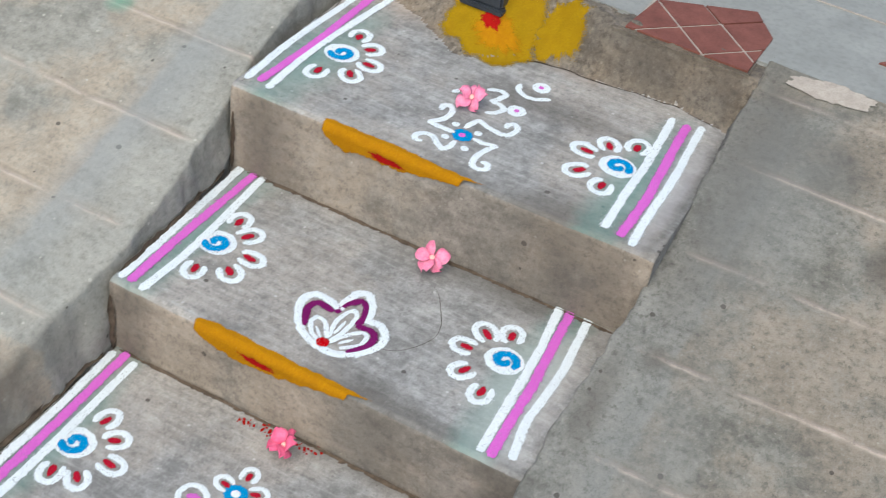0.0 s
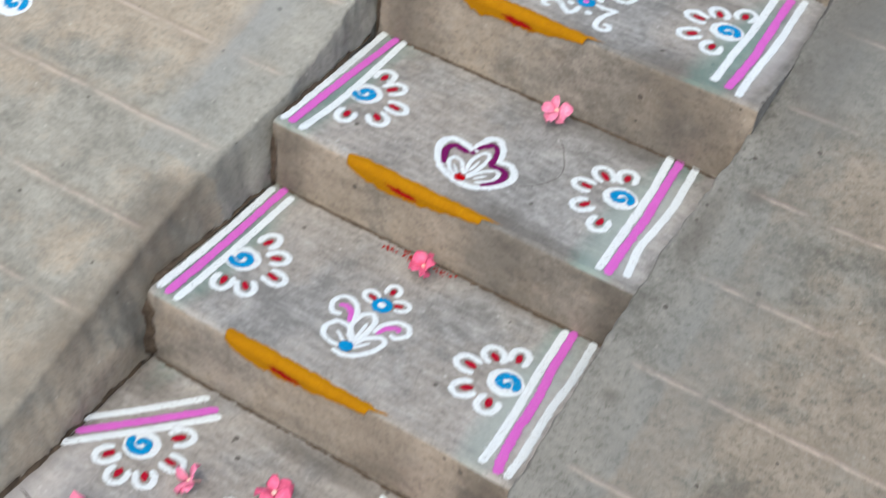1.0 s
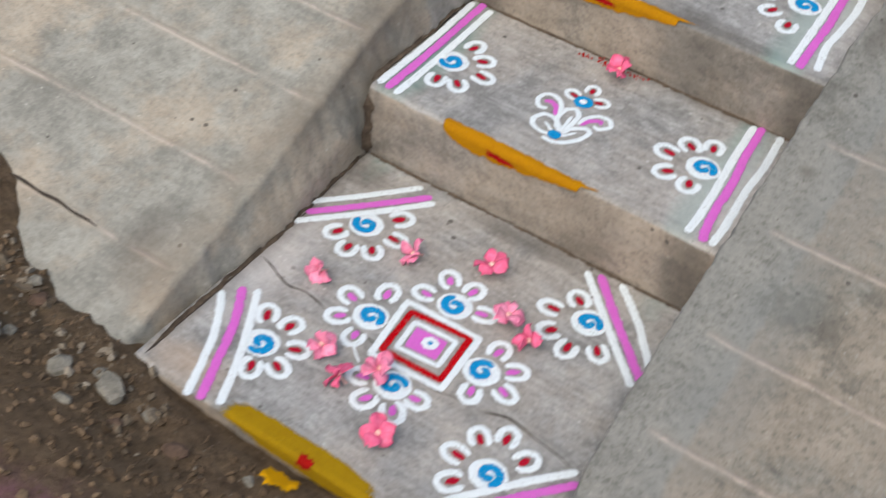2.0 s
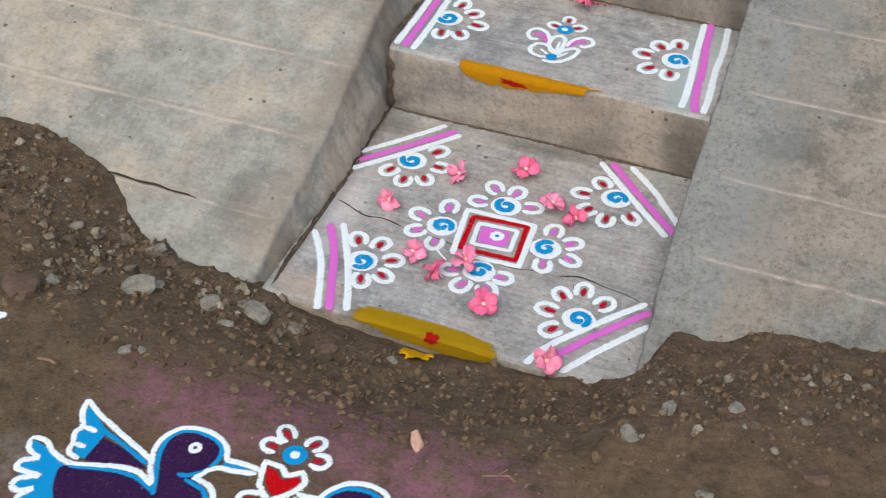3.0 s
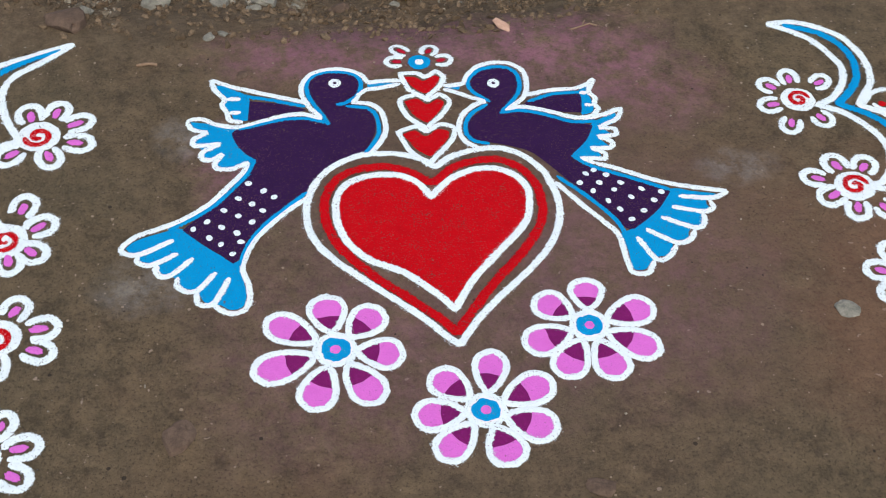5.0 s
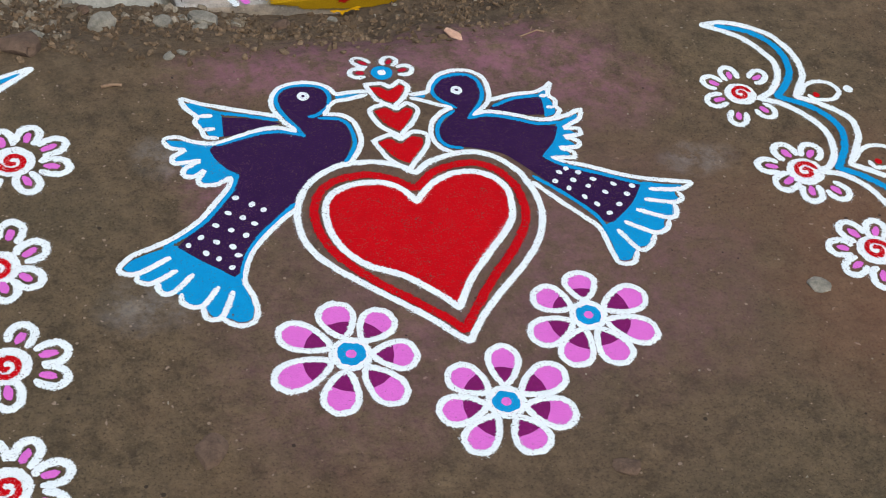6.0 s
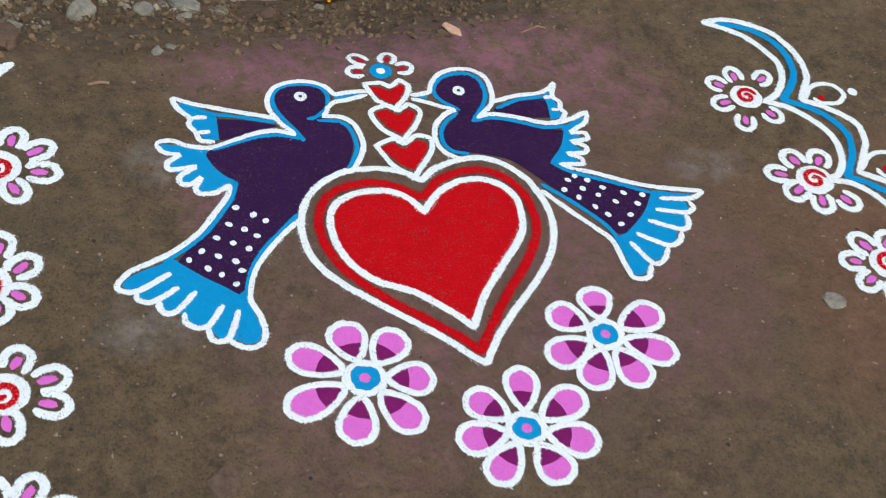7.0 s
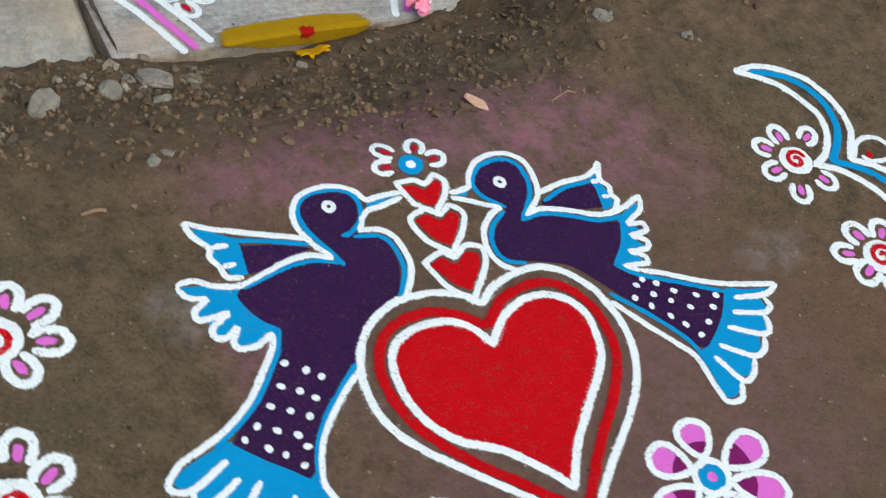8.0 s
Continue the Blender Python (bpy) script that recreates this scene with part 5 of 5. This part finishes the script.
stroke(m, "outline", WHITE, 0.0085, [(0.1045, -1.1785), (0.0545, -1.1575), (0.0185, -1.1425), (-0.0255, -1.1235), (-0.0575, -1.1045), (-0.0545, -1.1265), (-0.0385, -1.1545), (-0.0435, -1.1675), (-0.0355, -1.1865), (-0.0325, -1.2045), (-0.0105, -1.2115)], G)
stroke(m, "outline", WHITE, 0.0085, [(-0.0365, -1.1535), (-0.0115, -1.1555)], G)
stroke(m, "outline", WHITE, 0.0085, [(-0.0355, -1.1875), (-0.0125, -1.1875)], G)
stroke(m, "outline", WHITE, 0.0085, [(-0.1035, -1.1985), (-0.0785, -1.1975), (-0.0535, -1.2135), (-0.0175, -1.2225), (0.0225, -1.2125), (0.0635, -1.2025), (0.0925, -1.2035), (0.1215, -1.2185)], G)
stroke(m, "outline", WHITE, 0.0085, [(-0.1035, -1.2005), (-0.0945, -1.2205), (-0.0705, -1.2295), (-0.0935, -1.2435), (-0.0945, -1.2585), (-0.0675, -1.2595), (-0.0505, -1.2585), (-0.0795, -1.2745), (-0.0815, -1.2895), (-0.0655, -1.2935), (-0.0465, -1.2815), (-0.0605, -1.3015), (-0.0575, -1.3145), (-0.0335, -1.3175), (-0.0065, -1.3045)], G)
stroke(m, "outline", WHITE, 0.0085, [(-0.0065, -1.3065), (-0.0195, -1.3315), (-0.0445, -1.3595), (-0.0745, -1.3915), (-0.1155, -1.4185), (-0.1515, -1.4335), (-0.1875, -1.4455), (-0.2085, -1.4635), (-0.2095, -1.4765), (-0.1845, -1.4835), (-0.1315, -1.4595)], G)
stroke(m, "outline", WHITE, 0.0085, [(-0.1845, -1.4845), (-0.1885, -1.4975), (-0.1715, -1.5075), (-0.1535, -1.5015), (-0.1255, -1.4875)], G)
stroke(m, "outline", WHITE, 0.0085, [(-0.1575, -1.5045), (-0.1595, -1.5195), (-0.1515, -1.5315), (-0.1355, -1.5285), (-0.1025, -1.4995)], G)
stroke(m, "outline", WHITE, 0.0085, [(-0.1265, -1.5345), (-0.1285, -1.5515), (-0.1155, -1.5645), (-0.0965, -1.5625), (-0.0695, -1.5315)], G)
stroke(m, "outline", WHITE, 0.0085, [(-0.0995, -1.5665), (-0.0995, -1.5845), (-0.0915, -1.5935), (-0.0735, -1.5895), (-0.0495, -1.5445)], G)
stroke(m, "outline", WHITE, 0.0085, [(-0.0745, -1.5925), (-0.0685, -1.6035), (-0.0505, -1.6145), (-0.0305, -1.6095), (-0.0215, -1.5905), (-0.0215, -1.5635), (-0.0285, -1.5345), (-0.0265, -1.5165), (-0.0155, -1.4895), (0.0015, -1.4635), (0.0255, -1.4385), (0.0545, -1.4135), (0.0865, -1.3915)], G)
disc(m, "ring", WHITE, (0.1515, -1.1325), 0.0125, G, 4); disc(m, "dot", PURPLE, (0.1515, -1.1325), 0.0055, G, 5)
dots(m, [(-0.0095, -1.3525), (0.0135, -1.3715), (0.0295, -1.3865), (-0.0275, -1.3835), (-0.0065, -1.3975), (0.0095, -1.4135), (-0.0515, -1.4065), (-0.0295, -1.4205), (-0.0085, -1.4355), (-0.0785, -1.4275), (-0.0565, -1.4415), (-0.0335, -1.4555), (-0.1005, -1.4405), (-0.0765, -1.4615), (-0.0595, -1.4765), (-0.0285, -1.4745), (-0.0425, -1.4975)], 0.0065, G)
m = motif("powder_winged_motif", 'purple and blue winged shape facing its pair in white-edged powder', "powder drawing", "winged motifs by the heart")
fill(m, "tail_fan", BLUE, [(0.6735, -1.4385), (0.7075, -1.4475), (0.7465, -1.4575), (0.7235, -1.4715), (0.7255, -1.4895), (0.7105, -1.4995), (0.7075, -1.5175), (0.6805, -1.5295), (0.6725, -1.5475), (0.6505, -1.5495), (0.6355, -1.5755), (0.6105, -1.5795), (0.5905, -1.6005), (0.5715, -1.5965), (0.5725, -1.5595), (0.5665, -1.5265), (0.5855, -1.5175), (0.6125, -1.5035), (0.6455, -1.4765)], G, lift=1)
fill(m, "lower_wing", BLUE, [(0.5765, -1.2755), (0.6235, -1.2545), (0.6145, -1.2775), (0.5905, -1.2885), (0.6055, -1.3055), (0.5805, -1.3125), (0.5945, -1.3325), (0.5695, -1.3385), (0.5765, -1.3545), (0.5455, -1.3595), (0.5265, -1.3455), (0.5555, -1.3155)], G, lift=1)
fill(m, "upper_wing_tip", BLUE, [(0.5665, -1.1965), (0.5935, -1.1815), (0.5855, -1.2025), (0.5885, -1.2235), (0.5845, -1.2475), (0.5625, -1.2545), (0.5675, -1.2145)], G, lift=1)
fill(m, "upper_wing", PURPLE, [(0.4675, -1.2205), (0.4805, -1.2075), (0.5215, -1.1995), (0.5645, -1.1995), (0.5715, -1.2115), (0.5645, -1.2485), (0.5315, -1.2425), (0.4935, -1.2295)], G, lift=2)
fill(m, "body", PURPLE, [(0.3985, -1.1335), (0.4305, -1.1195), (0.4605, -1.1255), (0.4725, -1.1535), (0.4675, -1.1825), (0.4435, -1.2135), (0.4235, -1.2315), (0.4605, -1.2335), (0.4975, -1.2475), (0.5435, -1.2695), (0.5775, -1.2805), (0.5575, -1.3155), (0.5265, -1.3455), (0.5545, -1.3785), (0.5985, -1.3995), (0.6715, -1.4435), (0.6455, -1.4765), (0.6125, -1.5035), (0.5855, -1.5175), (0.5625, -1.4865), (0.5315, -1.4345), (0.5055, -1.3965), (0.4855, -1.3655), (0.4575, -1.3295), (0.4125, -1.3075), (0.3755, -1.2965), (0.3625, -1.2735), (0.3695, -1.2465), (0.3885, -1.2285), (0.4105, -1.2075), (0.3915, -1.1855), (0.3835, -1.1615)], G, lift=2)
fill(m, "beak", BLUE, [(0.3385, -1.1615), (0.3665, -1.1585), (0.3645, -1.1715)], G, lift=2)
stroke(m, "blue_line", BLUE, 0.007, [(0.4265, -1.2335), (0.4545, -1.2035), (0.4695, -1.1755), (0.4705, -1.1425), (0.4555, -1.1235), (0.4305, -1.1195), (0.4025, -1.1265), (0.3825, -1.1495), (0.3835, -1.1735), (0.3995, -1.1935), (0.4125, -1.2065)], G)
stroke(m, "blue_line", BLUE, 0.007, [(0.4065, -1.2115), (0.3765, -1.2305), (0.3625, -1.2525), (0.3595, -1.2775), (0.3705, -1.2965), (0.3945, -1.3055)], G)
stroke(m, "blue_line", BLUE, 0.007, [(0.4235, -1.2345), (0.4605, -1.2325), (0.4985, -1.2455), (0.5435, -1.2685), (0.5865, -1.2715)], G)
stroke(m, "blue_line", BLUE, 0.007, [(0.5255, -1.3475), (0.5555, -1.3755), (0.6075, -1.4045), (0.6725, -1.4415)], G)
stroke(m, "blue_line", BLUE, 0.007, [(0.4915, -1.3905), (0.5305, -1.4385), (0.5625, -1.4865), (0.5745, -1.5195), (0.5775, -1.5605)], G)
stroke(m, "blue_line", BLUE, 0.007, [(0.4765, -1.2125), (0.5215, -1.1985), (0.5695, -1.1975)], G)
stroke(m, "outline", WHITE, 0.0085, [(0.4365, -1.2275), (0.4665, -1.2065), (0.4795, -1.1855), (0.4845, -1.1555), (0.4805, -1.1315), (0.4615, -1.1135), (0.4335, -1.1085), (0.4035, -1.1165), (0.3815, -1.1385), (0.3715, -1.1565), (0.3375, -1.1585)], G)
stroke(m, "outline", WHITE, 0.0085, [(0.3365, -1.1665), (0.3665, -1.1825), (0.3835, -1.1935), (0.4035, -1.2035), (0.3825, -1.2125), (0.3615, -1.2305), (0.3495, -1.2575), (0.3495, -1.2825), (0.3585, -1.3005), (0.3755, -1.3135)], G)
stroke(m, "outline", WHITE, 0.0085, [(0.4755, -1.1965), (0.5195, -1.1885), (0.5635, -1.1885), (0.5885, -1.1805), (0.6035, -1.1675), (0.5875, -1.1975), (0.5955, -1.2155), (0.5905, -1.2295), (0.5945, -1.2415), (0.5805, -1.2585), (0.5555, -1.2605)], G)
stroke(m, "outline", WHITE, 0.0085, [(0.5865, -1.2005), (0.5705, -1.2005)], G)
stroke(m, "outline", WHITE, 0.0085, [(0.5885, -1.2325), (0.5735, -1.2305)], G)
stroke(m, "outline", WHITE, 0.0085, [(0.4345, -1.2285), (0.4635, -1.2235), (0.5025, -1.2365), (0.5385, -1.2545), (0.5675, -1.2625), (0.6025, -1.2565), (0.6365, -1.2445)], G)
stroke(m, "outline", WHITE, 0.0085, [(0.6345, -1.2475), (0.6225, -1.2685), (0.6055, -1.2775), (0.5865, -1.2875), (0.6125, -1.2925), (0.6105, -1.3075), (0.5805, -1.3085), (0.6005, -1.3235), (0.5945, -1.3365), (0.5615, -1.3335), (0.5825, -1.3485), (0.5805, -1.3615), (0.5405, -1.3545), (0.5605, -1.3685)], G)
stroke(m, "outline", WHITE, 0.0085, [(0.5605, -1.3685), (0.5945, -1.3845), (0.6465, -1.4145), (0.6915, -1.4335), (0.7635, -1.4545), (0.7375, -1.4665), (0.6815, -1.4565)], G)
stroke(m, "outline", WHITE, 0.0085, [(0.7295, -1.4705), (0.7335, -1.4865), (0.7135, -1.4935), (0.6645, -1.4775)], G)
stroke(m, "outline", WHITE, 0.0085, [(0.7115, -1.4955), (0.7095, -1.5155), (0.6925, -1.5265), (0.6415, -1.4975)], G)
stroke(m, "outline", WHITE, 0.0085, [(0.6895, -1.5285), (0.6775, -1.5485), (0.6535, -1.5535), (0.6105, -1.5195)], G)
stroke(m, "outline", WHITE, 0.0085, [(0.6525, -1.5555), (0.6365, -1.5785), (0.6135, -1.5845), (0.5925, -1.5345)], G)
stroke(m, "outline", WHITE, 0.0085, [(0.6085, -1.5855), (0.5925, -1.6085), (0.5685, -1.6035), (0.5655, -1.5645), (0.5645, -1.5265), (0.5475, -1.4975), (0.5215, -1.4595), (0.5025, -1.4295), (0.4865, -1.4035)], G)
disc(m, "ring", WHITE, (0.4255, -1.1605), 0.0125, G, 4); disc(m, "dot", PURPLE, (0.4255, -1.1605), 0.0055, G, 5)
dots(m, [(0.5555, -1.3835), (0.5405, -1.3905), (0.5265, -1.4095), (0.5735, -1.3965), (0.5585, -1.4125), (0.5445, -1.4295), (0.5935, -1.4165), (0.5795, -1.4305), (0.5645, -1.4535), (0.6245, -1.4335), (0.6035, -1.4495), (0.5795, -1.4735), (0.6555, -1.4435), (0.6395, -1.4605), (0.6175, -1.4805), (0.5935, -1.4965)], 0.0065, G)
m = motif("powder_heart", "large red heart with white and red rings drawn in powder", "powder drawing", "powder hearts")
fill(m, "heart_fill", RED, [(0.2785, -1.4155), (0.3125, -1.3825), (0.3525, -1.3655), (0.3925, -1.3655), (0.4215, -1.3845), (0.4365, -1.4195), (0.4245, -1.4735), (0.4015, -1.5045), (0.3545, -1.5505), (0.3155, -1.5905), (0.2835, -1.6385), (0.2605, -1.6075), (0.2195, -1.5635), (0.1655, -1.5285), (0.1375, -1.4875), (0.1265, -1.4405), (0.1325, -1.3985), (0.1515, -1.3715), (0.1855, -1.3605), (0.2335, -1.3655), (0.2615, -1.3825)], G, lift=1)
stroke(m, "inner_ring", WHITE, 0.011, [(0.2795, -1.4135), (0.3125, -1.3805), (0.3535, -1.3615), (0.3935, -1.3625), (0.4245, -1.3825), (0.4395, -1.4185), (0.4275, -1.4735), (0.4025, -1.5065), (0.3555, -1.5535), (0.3175, -1.5935), (0.2835, -1.6445), (0.2595, -1.6105), (0.2185, -1.5665), (0.1645, -1.5325), (0.1345, -1.4905), (0.1235, -1.4395), (0.1295, -1.3975), (0.1495, -1.3695), (0.1875, -1.3565), (0.2345, -1.3605), (0.2625, -1.3805)], G, closed=True)
stroke(m, "red_ring", RED, 0.0135, [(0.2865, -1.3825), (0.3205, -1.3555), (0.3595, -1.3425), (0.4005, -1.3425), (0.4345, -1.3645), (0.4545, -1.4065), (0.4545, -1.4595), (0.4385, -1.5015), (0.4005, -1.5505), (0.3555, -1.5955), (0.3135, -1.6445), (0.2795, -1.6885), (0.2545, -1.6545), (0.2135, -1.6125), (0.1645, -1.5615), (0.1255, -1.5065), (0.1075, -1.4545), (0.1085, -1.4055), (0.1275, -1.3645), (0.1615, -1.3425), (0.2115, -1.3385), (0.2555, -1.3565)], G, closed=True)
stroke(m, "outer_ring", WHITE, 0.0105, [(0.2955, -1.3475), (0.3235, -1.3285), (0.3685, -1.3165), (0.4095, -1.3175), (0.4435, -1.3375), (0.4725, -1.3795), (0.4835, -1.4385), (0.4755, -1.4895), (0.4515, -1.5355), (0.4085, -1.5825), (0.3585, -1.6255), (0.3145, -1.6675), (0.2805, -1.7105), (0.2605, -1.6895), (0.2285, -1.6495), (0.1805, -1.5995), (0.1315, -1.5495), (0.0975, -1.5075), (0.0785, -1.4615), (0.0795, -1.4125), (0.0965, -1.3655), (0.1265, -1.3325), (0.1715, -1.3105), (0.2295, -1.3105), (0.2745, -1.3275)], G, closed=True)
m = motif("powder_heart", "small red heart with a white edge drawn in powder", "powder drawing", "powder hearts")
fill(m, "heart_fill", RED, [(0.2715, -1.1275), (0.2915, -1.1305), (0.3055, -1.1425), (0.3255, -1.1295), (0.3345, -1.1385), (0.3215, -1.1585), (0.3045, -1.1735), (0.2855, -1.1565)], G, lift=1)
stroke(m, "outline", WHITE, 0.0085, [(0.2665, -1.1205), (0.2945, -1.1215), (0.3095, -1.1325), (0.3305, -1.1195), (0.3415, -1.1375), (0.3265, -1.1635), (0.3015, -1.1855), (0.2775, -1.1615)], G, closed=True)
m = motif("powder_heart", "small red heart with a white edge drawn in powder", "powder drawing", "powder hearts")
fill(m, "heart_fill", RED, [(0.2655, -1.1895), (0.2875, -1.1845), (0.3035, -1.2005), (0.3225, -1.1895), (0.3335, -1.1995), (0.3185, -1.2235), (0.2975, -1.2455), (0.2765, -1.2235)], G, lift=1)
stroke(m, "outline", WHITE, 0.0085, [(0.2585, -1.1865), (0.2905, -1.1755), (0.3065, -1.1905), (0.3275, -1.1795), (0.3425, -1.1985), (0.3245, -1.2285), (0.2945, -1.2575), (0.2665, -1.2275)], G, closed=True)
m = motif("powder_heart", "small red heart with a white edge drawn in powder", "powder drawing", "powder hearts")
fill(m, "heart_fill", RED, [(0.2525, -1.2675), (0.2745, -1.2605), (0.2905, -1.2765), (0.3125, -1.2615), (0.3315, -1.2685), (0.3255, -1.2875), (0.2925, -1.3245), (0.2715, -1.3055)], G, lift=1)
stroke(m, "outline", WHITE, 0.0085, [(0.2455, -1.2625), (0.2775, -1.2515), (0.2935, -1.2655), (0.3185, -1.2515), (0.3405, -1.2625), (0.3315, -1.2915), (0.2885, -1.3385), (0.2615, -1.3115)], G, closed=True)
m = motif("powder_flower", "small blue-centred flower in powder above the hearts", "powder drawing")
bloom(m, (0.3045, -1.0935), [(0.2745, -1.0585), (0.3265, -1.0625), (0.3455, -1.0925), (0.2625, -1.0885)], G, CRIMSON, 0.022)
petal_flower((0.097, -1.698), [(0.089, -1.593), (0.174, -1.627), (0.199, -1.72), (0.153, -1.801), (0.05, -1.803), (-0.029, -1.731), (-0.003, -1.63)], G)
petal_flower((0.299, -1.829), [(0.327, -1.723), (0.407, -1.787), (0.398, -1.877), (0.326, -1.927), (0.22, -1.904), (0.191, -1.828), (0.23, -1.752)], G)
petal_flower((0.479, -1.698), [(0.492, -1.606), (0.588, -1.67), (0.578, -1.761), (0.506, -1.802), (0.418, -1.789), (0.372, -1.725), (0.405, -1.634)], G)
spiral_flower((0.951, -1.256), [(0.909, -1.218), (0.95, -1.202), (1.003, -1.217), (0.899, -1.265), (0.919, -1.315), (0.978, -1.307)], G, 0, RED, PINK, 0.0265)
spiral_flower((0.981, -1.466), [(0.921, -1.442), (0.964, -1.415), (1.012, -1.424), (0.936, -1.484), (0.969, -1.517), (1.017, -1.522)], G, 0, RED, PINK, 0.030)
spiral_flower((1.018, -1.661), [(0.958, -1.645), (0.994, -1.615), (1.039, -1.619), (0.965, -1.688), (1, -1.721)], G, 0, RED, PINK, 0.030)
spiral_flower((-0.345, -1.209), [(-0.36, -1.158), (-0.316, -1.155), (-0.282, -1.185), (-0.282, -1.231), (-0.326, -1.26), (-0.389, -1.249)], G, 180, RED, PINK, 0.031)
spiral_flower((-0.388, -1.431), [(-0.362, -1.365), (-0.334, -1.408), (-0.345, -1.461), (-0.38, -1.477)], G, 180, RED, PINK, 0.031)
spiral_flower((-0.39, -1.62), [(-0.365, -1.57), (-0.327, -1.609), (-0.331, -1.65), (-0.392, -1.672), (-0.428, -1.668), (-0.427, -1.554)], G, 180, RED, PINK, 0.031)
spiral_flower((-0.408, -1.824), [(-0.377, -1.775), (-0.346, -1.813), (-0.354, -1.859), (-0.421, -1.768)], G, 180, RED, PINK, 0.031)
m = motif("powder_vine", "curling white and blue vine drawn in powder on the soil", "powder drawing", "powder vines")
stroke(m, "vine_fill", BLUE, 0.0125, [(0.982, -1.062), (1.043, -1.091), (1.073, -1.13), (1.082, -1.173), (1.071, -1.217), (1.043, -1.253), (1.017, -1.274), (1.057, -1.301), (1.087, -1.334), (1.099, -1.378), (1.084, -1.421), (1.059, -1.453), (1.044, -1.469), (1.08, -1.494), (1.114, -1.534), (1.133, -1.566)], G)
stroke(m, "outline", WHITE, 0.012, [(0.953, -1.057), (1, -1.056), (1.04, -1.072), (1.08, -1.104), (1.1, -1.151), (1.102, -1.193), (1.093, -1.229), (1.066, -1.265), (1.054, -1.281), (1.09, -1.306), (1.122, -1.338), (1.132, -1.363), (1.124, -1.398), (1.096, -1.438), (1.073, -1.465), (1.099, -1.483), (1.129, -1.509), (1.152, -1.534)], G)
stroke(m, "outline", WHITE, 0.012, [(0.953, -1.057), (0.983, -1.074), (1.022, -1.107), (1.044, -1.149), (1.055, -1.184), (1.044, -1.221), (1.017, -1.256), (0.98, -1.275), (1.015, -1.292), (1.044, -1.325), (1.063, -1.36), (1.067, -1.395), (1.054, -1.437), (1.031, -1.462), (1.008, -1.471), (1.048, -1.488), (1.076, -1.521), (1.091, -1.572), (1.092, -1.613)], G)
stroke(m, "curl", WHITE, 0.009, [(1.065, -1.28), (1.083, -1.256), (1.11, -1.248), (1.136, -1.257), (1.145, -1.281), (1.123, -1.299), (1.09, -1.295), (1.08, -1.28)], G)
disc(m, "dot", RED, (1.096, -1.282), 0.008, G, 2)
disc(m, "dot", WHITE, (1.167, -1.277), 0.011, G, 1)
stroke(m, "curl", WHITE, 0.009, [(1.082, -1.46), (1.103, -1.439), (1.129, -1.427), (1.159, -1.433), (1.173, -1.459), (1.154, -1.482), (1.118, -1.481), (1.111, -1.462)], G)
disc(m, "dot", RED, (1.129, -1.466), 0.008, G, 2)
m = motif("powder_vine", "curling white and blue vine drawn in powder on the soil", "powder drawing", "powder vines")
stroke(m, "vine_fill", BLUE, 0.0125, [(-0.315, -0.998), (-0.38, -1.026), (-0.427, -1.059), (-0.446, -1.095), (-0.444, -1.14), (-0.43, -1.194), (-0.416, -1.228), (-0.435, -1.269), (-0.448, -1.319), (-0.437, -1.384), (-0.408, -1.422), (-0.425, -1.468), (-0.427, -1.53)], G)
stroke(m, "outline", WHITE, 0.012, [(-0.292, -0.986), (-0.357, -1.009), (-0.436, -1.039), (-0.461, -1.074), (-0.465, -1.125), (-0.457, -1.182), (-0.452, -1.224), (-0.467, -1.264), (-0.479, -1.314), (-0.463, -1.39), (-0.432, -1.438), (-0.45, -1.474), (-0.457, -1.527)], G)
stroke(m, "outline", WHITE, 0.012, [(-0.292, -0.986), (-0.34, -1.024), (-0.393, -1.062), (-0.409, -1.106), (-0.4, -1.162), (-0.375, -1.219), (-0.406, -1.228), (-0.423, -1.272), (-0.425, -1.325), (-0.412, -1.379), (-0.387, -1.417), (-0.398, -1.467), (-0.403, -1.525)], G)
